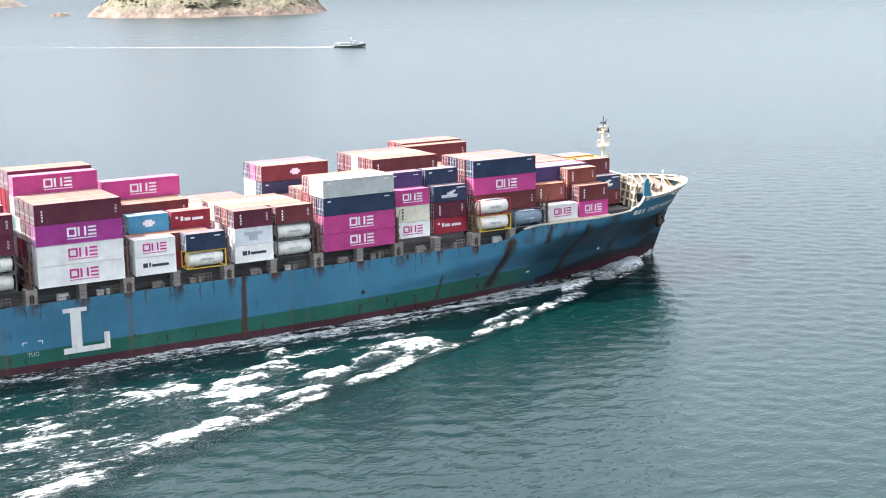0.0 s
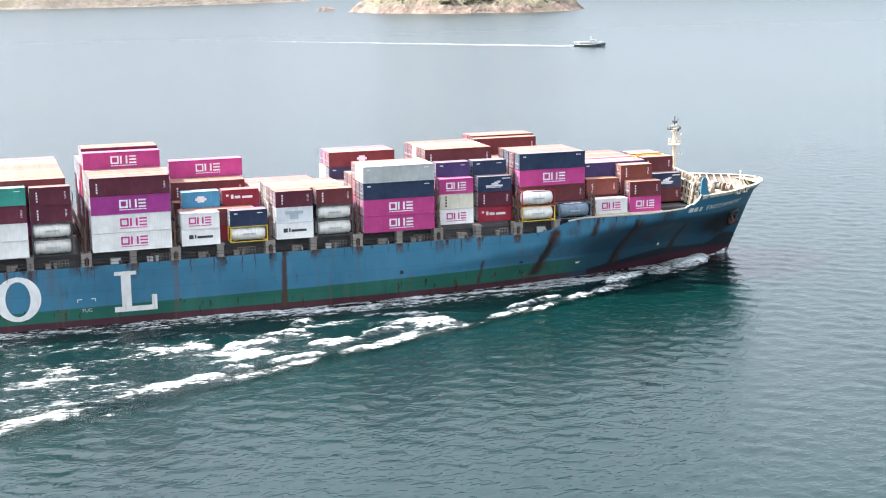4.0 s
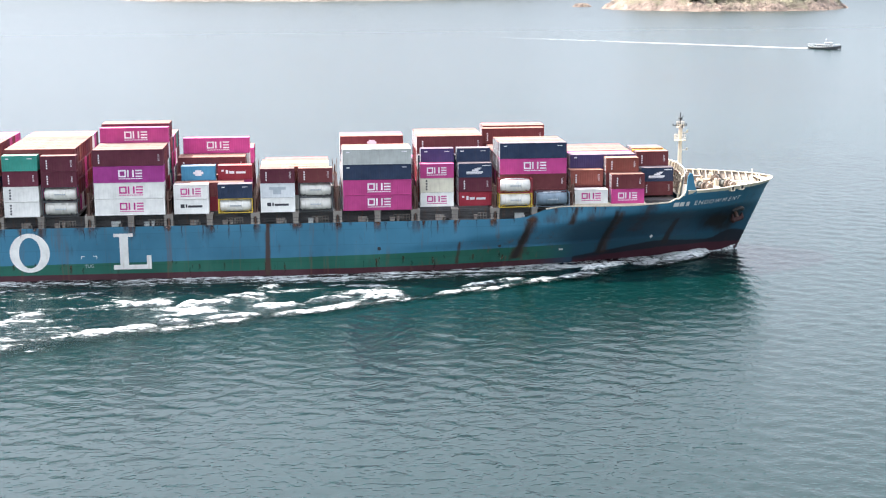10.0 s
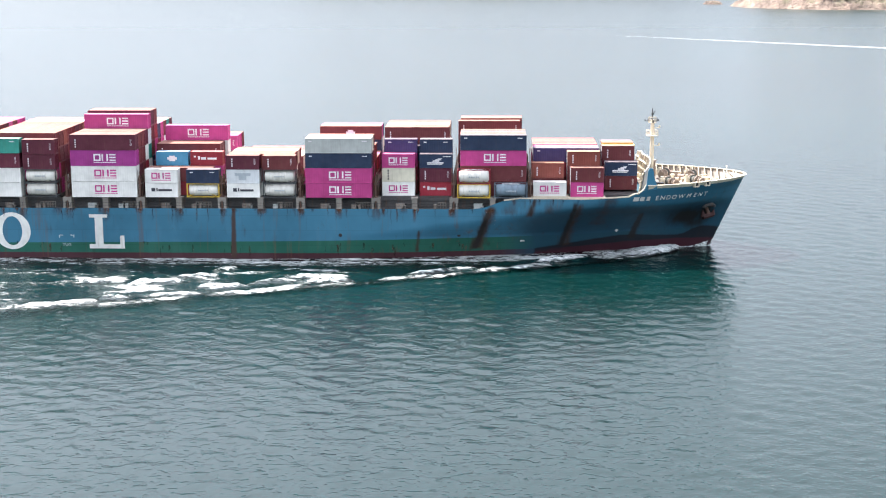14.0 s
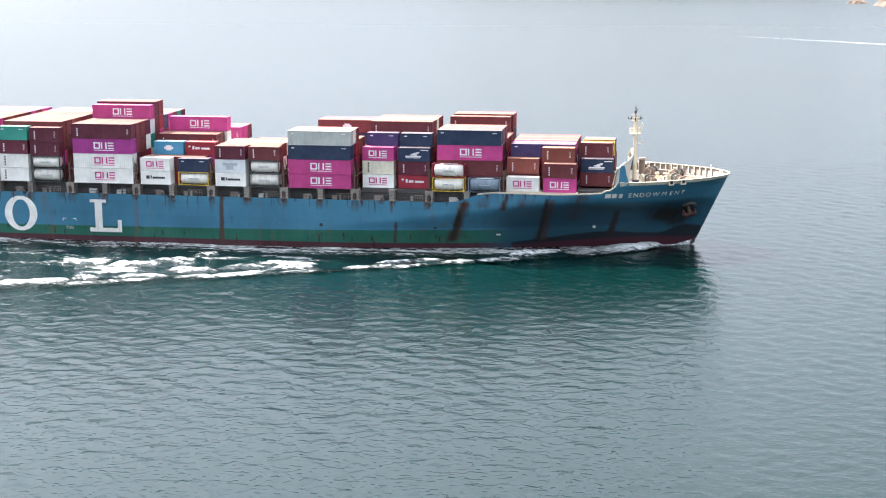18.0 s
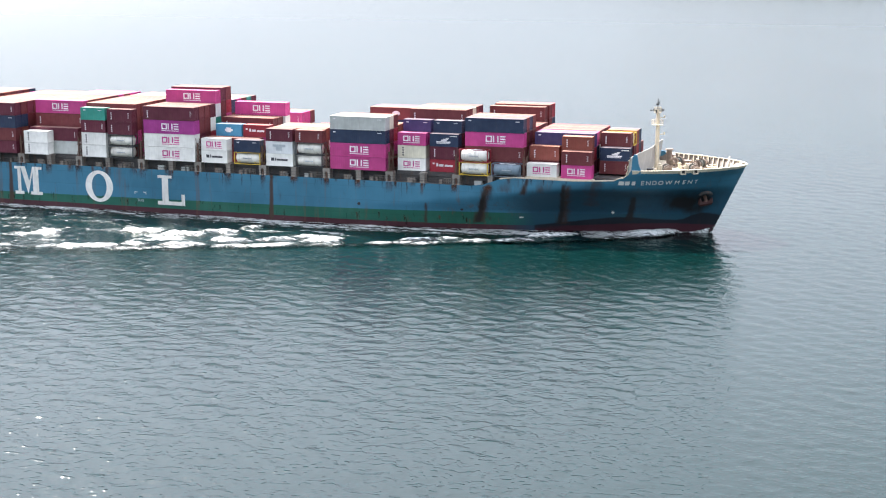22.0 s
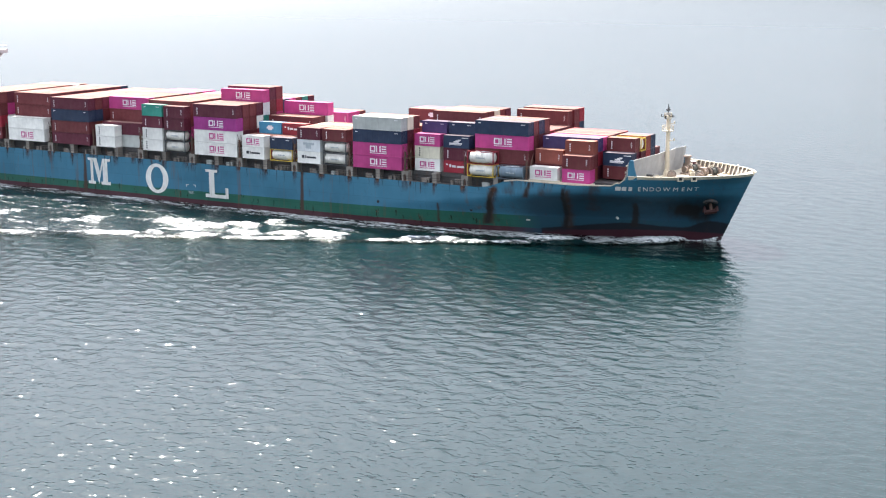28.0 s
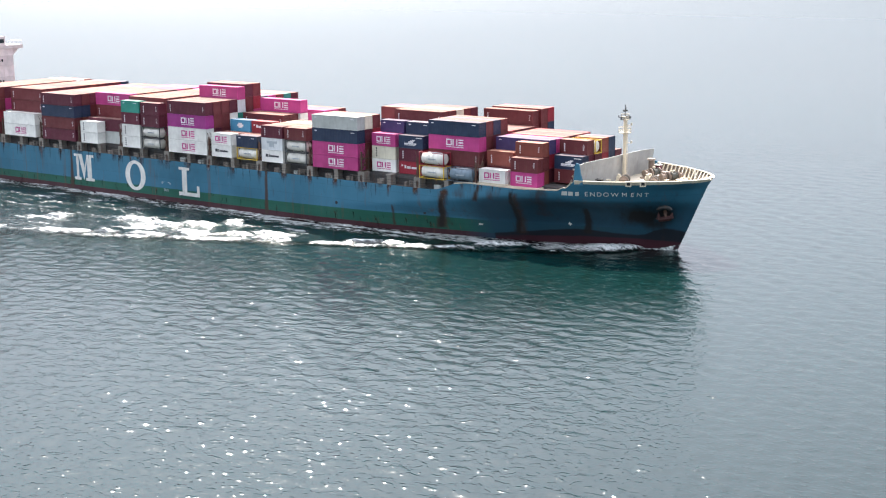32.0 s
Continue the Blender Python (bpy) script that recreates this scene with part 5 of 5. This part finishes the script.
def deck_vent(x, y, z, h, r, paint="buff", base=12.36):
    ob = tagged(new("deck_ventilator"), "mushroom ventilator on the forecastle deck", "ventilator", "ventilators")
    bm = bmesh.new()
    tube(bm, (0, 0, 0), (0, 0, h), r, 12)
    part("trunk", bm, PAINT[paint], ob)
    bm = bmesh.new()
    tube(bm, (0, 0, h - 0.05), (0, 0, h + 0.25), r * 1.5, 12, r * 1.2)
    part("cap", bm, PAINT[paint], ob)
    return sails(ob, x, y, base)


deck_vent(66.0, -7.8, 0, 1.0, 0.35)
deck_vent(66.2, 8.6, 0, 3.0, 0.6, "gear")
deck_vent(69.4, 2.0, 0, 1.1, 0.3)
deck_vent(78.6, -1.0, 0, 0.7, 0.25)
deck_vent(71.0, -2.4, 0, 0.9, 0.3, "gear")


def fairlead(x, side):
    z = 13.6
    ob = tagged(new("fairlead"), "cream roller fairlead set in the bow bulwark", "fairlead", "fairleads")
    bm = bmesh.new()
    box(bm, -0.55, -0.28, 0, 0.55, 0.28, 0.2)
    for d in (-0.45, 0.45):
        box(bm, d - 0.12, -0.28, 0.2, d + 0.12, 0.28, 0.8)
    box(bm, -0.57, -0.28, 0.8, 0.57, 0.28, 0.95)
    part("frame", bm, PAINT["buff"], ob)
    bm = bmesh.new()
    box(bm, -0.33, -0.2, 0.22, 0.33, 0.2, 0.78)
    part("opening", bm, PAINT["dark"], ob)
    turn = math.degrees(math.atan2(half_breadth(x - 0.3, z) - half_breadth(x + 0.3, z), 0.6))
    return sails(ob, x, side * (half_breadth(x, 13.9) - 0.1), 13.2, turn * -side)


for x in (72.2, 74.4):
    fairlead(x, -1)
    fairlead(x, 1)

ob = tagged(new("deck_house"), "small red-brown locker on the forecastle", "locker")
bm = bmesh.new()
box(bm, -0.6, -0.6, 0, 0.6, 0.6, 1.7)
part("body", bm, PAINT["maroon"], ob)
bm = bmesh.new()
box(bm, -0.7, -0.7, 1.7, 0.7, 0.7, 1.82)
part("lid", bm, PAINT["white"], ob)
sails(ob, 66.4, 10.8, 12.36)


def deck_box(x, y, turn, lx, ly, lz, paint, label):
    ob = tagged(new("deck_box"), label, "locker", "forecastle lockers")
    bm = bmesh.new()
    box(bm, -lx / 2, -ly / 2, 0.1, lx / 2, ly / 2, lz)
    bmesh.ops.bevel(bm, geom=list(bm.edges), offset=0.06, segments=2, affect="EDGES")
    part("body", bm, PAINT[paint], ob)
    bm = bmesh.new()
    box(bm, -lx / 2 - 0.08, -ly / 2 - 0.08, lz, lx / 2 + 0.08, ly / 2 + 0.08, lz + 0.08)
    part("lid", bm, PAINT[paint], ob)
    for d in (-0.4, 0.4):
        bm = bmesh.new()
        box(bm, d * lx - 0.1, -ly / 2, 0, d * lx + 0.1, ly / 2, 0.1)
        part("foot", bm, PAINT["gear"], ob)
    return sails(ob, x, y, 12.36, turn)


deck_box(70.4, -6.6, 25, 1.5, 1.0, 0.9, "buff", "cream steel locker on the forecastle deck")
deck_box(71.6, 2.6, 0, 2.0, 1.6, 1.0, "gear", "brownish hydraulic power pack on the forecastle deck")
deck_box(70.3, 6.8, -20, 1.6, 1.2, 1.1, "gear", "brownish steel locker on the forecastle deck")
deck_box(75.9, 1.9, -30, 1.4, 1.0, 0.7, "buff", "cream steel locker on the forecastle deck")
deck_box(65.6, -10.4, 10, 1.2, 1.0, 1.5, "dark", "dark cabinet beside the breakwater")
deck_box(77.9, -0.9, 0, 1.2, 0.8, 0.5, "white", "low white box near the stem")

ob = tagged(new("bow_light_mast"), "slim white twin-legged light mast at the stem", "mast")
for d in (-0.35, 0.35):
    bm = bmesh.new()
    tube(bm, (d, 0, 0), (0, 0, 2.9), 0.06, 6)
    part("leg", bm, PAINT["white"], ob)
bm = bmesh.new()
tube(bm, (0, 0, 2.9), (0, 0, 3.2), 0.12, 8)
part("lamp", bm, PAINT["white"], ob)
sails(ob, 79.6, 0.6, 12.36)


def anchor(side):
    """A stockless anchor drawn up under its hawse bolster; its own x runs forward, y outward."""
    x, z = 75.3, 6.9
    y = half_breadth(x, z)
    ob = tagged(new("anchor"), "rusty stockless anchor housed under a pale hawse lip", "anchor", "anchors")
    bm = bmesh.new()
    tube(bm, (0, side * -0.2, 1.3), (0.25, side * 0.45, -0.3), 0.24, 8)
    part("shank", bm, PAINT["rusty"], ob)
    bm = bmesh.new()
    tube(bm, (-0.75, side * 0.4, -0.45), (0.95, side * 0.4, -0.2), 0.34, 8)
    part("crown", bm, RUST_RED, ob, "red-brown anchor crown")
    for a, b in (((-0.7, 0.45, -0.4), (-0.75, 0.35, 0.45)), ((0.9, 0.45, -0.2), (1.05, 0.35, 0.5))):
        bm = bmesh.new()
        tube(bm, (a[0], side * a[1], a[2]), (b[0], side * b[1], b[2]), 0.36, 8, 0.08)
        part("fluke", bm, RUST_RED, ob, "red-brown anchor fluke")
    bm = bmesh.new()
    ring = []
    for k in range(9):
        a = radians(15 + 150 * k / 8)
        c = Vector((0.0 + 0.85 * math.cos(a), side * (0.55 + 0.45 * math.sin(a)), 0.75 + 0.6 * math.sin(a)))
        ring.append([c + Vector((0.26 * math.cos(a) * math.cos(b), side * 0.30 * math.sin(b), 0.26 * math.sin(a) * math.cos(b))) for b in (k2 * math.tau / 8 for k2 in range(9))])
    grid(bm, ring)
    part("hawse_lip", bm, PAINT["deckgrey"], ob, "pale hawse-pipe rim", True)
    turn = math.degrees(math.atan2(half_breadth(x - 0.4, z) - half_breadth(x + 0.4, z), 0.8))
    ob = sails(ob, x, side * (y + 0.45), z, -side * turn)
    for o in ob.children:
        o.data.transform(Matrix.Scale(1.4, 4))
    return ob


RUST_RED = painted("red_oxide_anchor_paint", (0.040, 0.011, 0.010), 0.7, (0.05, 0.03, 0.025), 0.7)
anchor(-1)
anchor(1)


# ---- accommodation block far aft ----
def superstructure():
    ob = tagged(new("accommodation_block"), "pale pinkish white accommodation block with bridge wings", "ship bridge")
    x0, x1, w = -151.0, -136.5, 12.9
    for k in range(7):
        z = 9.7 + k * 2.85
        bm = bmesh.new()
        box(bm, x0, -w, z, x1, w, z + 2.8)
        box(bm, x0 - 0.6, -w - 0.6, z + 2.8, x1 + 0.12, w + 0.12, z + 2.85)
        part("storey", bm, PAINT["house"], ob)
        if k in (4, 6):
            for n in range(10):
                bm = bmesh.new()
                y = (-11.0, -10.1, -6.2, -5.3, -1.4, -0.5, 3.4, 4.3, 8.2, 9.1)[n]
                box(bm, x1 - 0.02, y - 0.25, z + 1.2, x1 + 0.05, y + 0.25, z + 1.9)
                part("window", bm, PAINT["glass"], ob)
    bm = bmesh.new()
    box(bm, x0, -w, 29.65, x1, w, 31.45)
    part("storey", bm, PAINT["house"], ob)
    bm = bmesh.new()
    box(bm, x1 - 5, -16.1, 31.45, x1 + 0.3, 16.1, 32.5)
    part("bridge_wing", bm, PAINT["house"], ob)
    bm = bmesh.new()
    box(bm, x1 - 7, -10.9, 32.5, x1 - 0.4, 10.9, 34.9)
    part("wheelhouse", bm, PAINT["house"], ob)
    bm = bmesh.new()
    box(bm, x1 - 0.42, -10.4, 33.1, x1 - 0.3, 10.4, 34.2)
    part("bridge_windows", bm, PAINT["glass"], ob, "dark wheelhouse window band")
    for sy in (-1, 1):
        bm = bmesh.new()
        a = [bm.verts.new((x1 - 0.5, sy * y, z)) for y, z in ((w, 29.3), (15.2, 31.4), (w, 31.4))]
        b = [bm.verts.new((x1 - 3.5, sy * y, z)) for y, z in ((w, 29.3), (15.2, 31.4), (w, 31.4))]
        bm.faces.new(a)
        bm.faces.new(b[::-1])
        for k in range(3):
            bm.faces.new((a[k], b[k], b[(k + 1) % 3], a[(k + 1) % 3]))
        part("wing_bracket", bm, PAINT["house"], ob)
        bm = bmesh.new()
        for d in (12, 13.3, 14.6, 15.9):
            tube(bm, (x1 + 0.2, sy * d, 32.5), (x1 + 0.2, sy * d, 33.6), 0.05, 4)
        tube(bm, (x1 + 0.2, sy * 11, 33.6), (x1 + 0.2, sy * 15.9, 33.6), 0.05, 4)
        tube(bm, (x1 - 4.8, sy * 15.9, 33.6), (x1 + 0.2, sy * 15.9, 33.6), 0.05, 4)
        part("wing_rail", bm, PAINT["house"], ob)
    bm = bmesh.new()
    tube(bm, (x1 - 4, 0, 36), (x1 - 4, 0, 44), 0.5, 10, 0.3)
    box(bm, x1 - 4.2, -3, 41, x1 - 3.8, 3, 41.2)
    part("radar_mast", bm, PAINT["house"], ob)
    return sails(ob, 0, 0, -0.9)


superstructure()
MOVERS.append((ship, pose(0, 0, 0)))


# ---- foam that travels with the ship ----
def foam_strip(name, pts, label, churned=True):
    """A lumpy foam ribbon. A point: x, y, width, crest height, cover."""
    bm = bmesh.new()
    cover, rim = bm.verts.layers.float.new("cover"), bm.verts.layers.float.new("rim")
    n, m = len(pts), 13
    rows = []
    for i, (x, y, w, hgt, c) in enumerate(pts):
        a, b = pts[max(0, i - 1)], pts[min(n - 1, i + 1)]
        d = Vector((b[0] - a[0], b[1] - a[1], 0)).normalized()
        side = Vector((-d.y, d.x, 0))
        row = []
        for j in range(m):
            s = j / (m - 1) * 2 - 1
            p = Vector((x, y, 0.06)) + side * (s * w / 2)
            lump = noise.noise(p * 0.45) * 0.5 + noise.noise(p * 1.3) * 0.25 + noise.noise(p * 2.7) * 0.1
            p.z += max(0.0, hgt * (1 - s * s) * (0.8 + 0.8 * lump))
            v = bm.verts.new(p)
            v[cover] = c * (1 - s ** 6) if 0 < j < m - 1 else 0.0
            v[rim] = min(1.0, 1.6 * (1 - abs(s))) * min(1.0, i / 3, (n - 1 - i) / 20) if churned else 0.0
            row.append(v)
        rows.append(row)
    for r0, r1 in zip(rows, rows[1:]):
        for k in range(m - 1):
            bm.faces.new((r0[k], r0[k + 1], r1[k + 1], r1[k]))
    ob = part(name, bm, FOAM, None, label, True)
    return tagged(ob, label, "foam", kind="stuff")


def edge_of_wake(x):
    """Distance from the centre line to the outer breaking crest."""
    return 18.5 + 0.465 * (48 - x)


rng = random.Random(5)
CRESTS = []                 # x, y, length, width, slope of each breaking crest
for n in range(24):
    x = 47 - n * 7.2 + rng.uniform(-2, 2)
    CRESTS.append((x, -edge_of_wake(x) + rng.uniform(-2.0, 5.0), rng.uniform(2.6, 5.6), rng.uniform(0.9, 2.2), rng.uniform(0.20, 0.6)))
for n in range(30):
    x = rng.uniform(-125, 30)
    CRESTS.append((x, -edge_of_wake(x) * rng.uniform(0.55, 0.95), rng.uniform(1.5, 4.5), rng.uniform(0.7, 1.7), rng.uniform(0.0, 0.5)))


def crest_amount(x, y):
    total = 0.0
    for cx, cy, length, wide, slope in CRESTS:
        if abs(x - cx) > 2 * length or abs(y - cy) > 6:
            continue
        a, b = (x - cx), (y - cy) - slope * (x - cx)
        b += 0.6 * noise.noise(Vector((x * 0.35, cy, 1.5)))
        total = max(total, math.exp(-((a / length) ** 4)) * math.exp(-((b / wide) ** 2) * (0.6 if b > 0 else 1.8)))
    return total


def wake_sheet():
    """Churned water and foam from the hull's side out to the breaking crests."""
    bm = bmesh.new()
    cover, rim = bm.verts.layers.float.new("cover"), bm.verts.layers.float.new("rim")
    rows = []
    xs = [60 - 0.75 * k for k in range(256)]
    for i, x in enumerate(xs):
        inner, outer = half_breadth(x, 0.2) - 0.1, max(half_breadth(x, 0.2) + 6.5, edge_of_wake(x) + 3.5)
        row = []
        for j in range(72):
            s = j / 71
            y = -(inner + (outer - inner) * s)
            c = crest_amount(x, y)
            near = math.exp(-((-y - inner) / float(np.interp(x, (-60, 0, 40, 60), (5.5, 7.0, 7.5, 6.0)))) ** 4)
            p = Vector((x * 0.09, y * 0.22, 4.0))
            torn = noise.noise(p) + 0.6 * noise.noise(p * 2.3)
            clot = noise.noise(Vector((x * 0.10, y * 0.26, 2.0)))
            streak = noise.noise(Vector((x * 0.05, y * 0.7, 9.0)))
            inside = max(0.0, min(1.0, (edge_of_wake(x) - 1 + y) / 4 + 1)) if -y < edge_of_wake(x) + 4 else 0.0
            fade = max(0.0, min(1.0, (50 - x) / 30))
            lace = inside * fade * (1 - 0.75 * near) * (float(np.interp(x, (-130, -60, 0, 40), (0.20, 0.12, 0.03, -0.15))) + 0.30 * torn + 0.8 * max(0.0, clot) + 0.16 * streak)
            hug = near * (float(np.interp(x, (-40, 10), (0.48, 0.60))) + 0.35 * streak + 0.25 * torn)
            amount = max(min(0.76, 1.05 * c * (0.85 + 0.6 * torn)), lace, hug)
            edge = min(1.0, 4.5 * (1 - s), i / 8, (len(xs) - 1 - i) / 8)
            amount *= min(1.0, 3 * edge)
            z = 0.10 + 0.8 * c * (0.8 + 0.5 * noise.noise(Vector((x, y, 0)) * 0.8)) + 0.10 * max(0, torn) * inside
            z += 0.08 * noise.noise(Vector((x * 0.5, y * 0.7, 3.0))) + 0.05 * noise.noise(Vector((x * 1.1, y * 1.5, 8.0)))
            v = bm.verts.new((x, y, 0.24 + (z - 0.10) * edge))
            v[cover], v[rim] = amount, edge
            row.append(v)
        rows.append(row)
    for r0, r1 in zip(rows, rows[1:]):
        for k in range(71):
            bm.faces.new((r0[k], r1[k], r1[k + 1], r0[k + 1]))
    ob = part("wake_foam", bm, FOAM, None, "", True)
    tagged(ob, "white breaking crests and torn lacy foam beside the hull", "foam", kind="stuff")
    MOVERS.append((ob, pose(0, 0, 0)))


wake_sheet()


def along(x, off):
    return -half_breadth(x, 0.3) - off


bow = []
for k in range(110):
    x = 70.6 - 0.55 * k
    wide = float(np.interp(x, (10, 40, 52, 60, 66, 69, 70.6), (6.0, 8.0, 9.6, 9.2, 6.6, 3.8, 0.5)))
    bow.append((x, along(x, wide / 2 - 0.6), wide, float(np.interp(x, (10, 40, 52, 60, 66, 69, 70.6), (0.1, 0.2, 0.4, 0.75, 1.45, 1.2, 0.2))),
                float(np.interp(x, (10, 30, 40, 50, 58, 63, 66, 70.6), (0.0, 0.36, 0.54, 0.60, 0.66, 0.88, 1.05, 0.9))) + 0.2 * noise.noise(Vector((x * 0.4, 2, 0)))))
MOVERS.append((foam_strip("bow_wave_foam", bow, "white foaming bow wave curling off the stem"), pose(0, 0, 0)))


def stem_splash():
    """The thin sheet of water that climbs the stem."""
    bm = bmesh.new()
    cover, rim = bm.verts.layers.float.new("cover"), bm.verts.layers.float.new("rim")
    rows = []
    for k in range(25):
        x = 70.2 + 0.29 * k
        high = float(np.interp(x, (70, 73.0, 75.4, 77.4), (0.12, 0.16, 0.8, 1.45)))
        row = []
        for j in range(6):
            z = high * j / 5
            xx = min(x, stem(z) + 0.12)
            v = bm.verts.new((xx, -half_breadth(xx, z) - 0.35 + 0.25 * j / 5, z))
            v[cover] = 0.95 if j in (0, 4) else 0.72 if j < 4 else 0.4
            v[rim] = 0.0
            row.append(v)
        rows.append(row)
    for r0, r1 in zip(rows, rows[1:]):
        for k in range(5):
            bm.faces.new((r0[k], r1[k], r1[k + 1], r0[k + 1]))
    ob = tagged(part("stem_splash", bm, FOAM, None, "", True), "thin white sheet of spray climbing the stem", "foam", kind="stuff")
    MOVERS.append((ob, pose(0, 0, 0)))


stem_splash()


# ---- passing motor boat and its wake ----
def motor_boat():
    ob = tagged(new("motor_boat"), "small dark grey motor boat with a pale cabin, under way", "boat")
    rows = []
    for x, w, z0 in ((-11, 2.2, 0.0), (-8, 2.6, -0.2), (-2, 2.8, -0.3), (4, 2.5, -0.3), (8, 1.5, -0.2), (10.6, 0.35, 0.2), (11.3, 0.03, 1.2)):
        top = 1.1 + 0.09 * max(0, x) + 0.004 * max(0, x) ** 2
        rows.append([(x, -w, top), (x, -w * 0.85, z0 + 0.3), (x, 0, z0 - 0.5), (x, w * 0.85, z0 + 0.3), (x, w, top)])
    bm = bmesh.new()
    grid(bm, rows)
    bm.faces.new([bm.verts.new(p) for p in rows[0]])
    part("hull", bm, PAINT["frame"], ob, "dark grey boat hull")
    bm = bmesh.new()
    grid(bm, [[(x, -w * 0.97, 0.95 + 0.09 * max(0, x)), (x, w * 0.97, 0.95 + 0.09 * max(0, x))] for x, w in ((-11, 2.2), (-8, 2.6), (-2, 2.8), (4, 2.5), (8, 1.5), (10.6, 0.3))])
    part("deck", bm, PAINT["cream"], ob)
    for x0, x1, z, hh, w in ((-6.5, 5.0, 1.0, 1.9, 1.9), (0.5, 4.4, 2.9, 1.3, 1.6)):
        bm = bmesh.new()
        box(bm, x0, -w, z, x1, w, z + hh)
        box(bm, x0 - 0.3, -w - 0.2, z + hh, x1 + 0.3, w + 0.2, z + hh + 0.12)
        part("cabin", bm, PAINT["silver"], ob)
        for n in range(int((x1 - x0) / 1.3)):
            bm = bmesh.new()
            box(bm, x0 + 0.5 + n * 1.3, -w - 0.03, z + 0.8, x0 + 1.3 + n * 1.3, -w + 0.03, z + 1.4)
            part("window", bm, PAINT["glass"], ob)
    bm = bmesh.new()
    tube(bm, (0.8, 0, 4.7), (0.8, 0, 7.0), 0.08, 6)
    tube(bm, (0.8, -0.9, 6.2), (0.8, 0.9, 6.2), 0.05, 5)
    part("mast", bm, PAINT["white"], ob)
    bm = bmesh.new()
    for sy in (-1, 1):
        tube(bm, (-11, sy * 2.1, 2.4), (-6.5, sy * 2.5, 2.4), 0.04, 4)
        tube(bm, (5, sy * 2.2, 2.7), (10.8, sy * 0.3, 3.6), 0.04, 4)
    tube(bm, (-6.6, -1.9, 3.3), (-10.6, -1.9, 3.3), 0.05, 4)
    tube(bm, (-10.6, -1.9, 1.4), (-10.6, -1.9, 3.3), 0.05, 4)
    part("rail", bm, PAINT["white"], ob)
    return ob


boat = motor_boat()
trail = [(11 - 3.5 * q, 0.6 * math.sin(q * 0.4), 3.0 + 3.4 * min(1, q / 6) + 0.10 * q, 0.5 if q < 8 else 0.1, 1.0 - 0.0068 * q) for q in range(125)]
boat_wake = foam_strip("boat_wake", trail, "long straight white wake trailing a motor boat", False)


# ---- islands ----
def island(name, label, cx, cy, rx, ry, high, seed, turn, cliff, n=70, scrub=2200, rock=ROCK):
    ob = tagged(new(name), label, "island")
    off = Vector((seed * 13.1, seed * 7.7, 0))

    def height(u, v):
        r = math.hypot(u, v)
        a = math.atan2(v, u)
        edge = 1 + 0.16 * noise.noise(Vector((math.cos(a) * 1.7, math.sin(a) * 1.7, seed)))
        edge += 0.07 * noise.noise(Vector((math.cos(a) * 6, math.sin(a) * 6, seed)))
        t = 1 - r / edge
        base = max(-0.15, min(1.0, t * cliff)) ** 0.8 if t > 0 else t
        p = Vector((u * 3, v * 3, 0)) + off
        rough = noise.noise(p) * 0.25 + noise.noise(p * 3.1) * 0.17 + abs(noise.noise(p * 8)) * 0.24 + noise.noise(p * 19) * 0.12
        return high * (base * (0.55 + 0.45 * max(0, t) + rough)) if t > 0 else high * t * 0.5

    bm = bmesh.new()
    rows = []
    for j in range(n + 1):
        v = -1.25 + 2.5 * j / n
        rows.append([(u * rx, v * ry, height(u, v)) for u in (-1.25 + 2.5 * i / (n * 2) for i in range(n * 2 + 1))])
    grid(bm, rows)
    part("rock", bm, rock, ob, "pale weathered granite slopes", True)
    if scrub:
        rnd = random.Random(seed)
        bm = bmesh.new()
        for _ in range(scrub):
            u, v = rnd.uniform(-0.85, 0.85), rnd.uniform(-0.95, 0.8)
            z = height(u, v)
            if z < high * 0.24 or noise.noise(Vector((u * 4, v * 4, seed + 5))) < -0.05:
                continue
            s = rnd.uniform(1.0, 2.8)
            bmesh.ops.create_icosphere(bm, subdivisions=1, radius=s, matrix=Matrix.Translation((u * rx, v * ry, z + s * 0.2)) @ Matrix.Diagonal((1.3, 1.2, rnd.uniform(0.5, 0.9), 1)))
        for w in bm.verts:
            w.co += Vector((rnd.uniform(-0.4, 0.4), rnd.uniform(-0.4, 0.4), rnd.uniform(-0.3, 0.3)))
        tagged(part("scrub", bm, SCRUB, ob, "low dry green scrub on the slopes"), kind="stuff")
    ob.matrix_basis = pose(cx, cy, 0, 0, 0, turn)
    return ob


island("rocky_island", "rocky pale granite island with low green scrub, in the sea", 585, 1492, 150, 128, 46, 3, 4, 3.0)
island("sea_rock", "small bare pale rock awash off the island", 424, 1588, 14, 9, 4.5, 8, 10, 3.0, 16, 0)
island("far_headland", "long low pale headland across the water", 130, 2190, 395, 215, 60, 5, -2, 3.5, 80, 0, HILL)


# ---- the courses of everything that moves ----
def motions():
    walk(water, [(t, pose(1.5 * t * math.cos(WIND), 1.5 * t * math.sin(WIND), 0)) for t in (0.0, SECONDS)])
    for ob, m in MOVERS:
        walk(ob, [(0.0, m), (SECONDS, Matrix.Translation((SPEED * SECONDS, 0, 0)) @ m)])
    for ob, lift in ((boat, 0.0), (boat_wake, 0.0)):
        walk(ob, [(t, pose(361 + 4.33 * t, 676 - 4.33 * t, lift, 0, 0, -45)) for t in (0.0, SECONDS)])


motions()
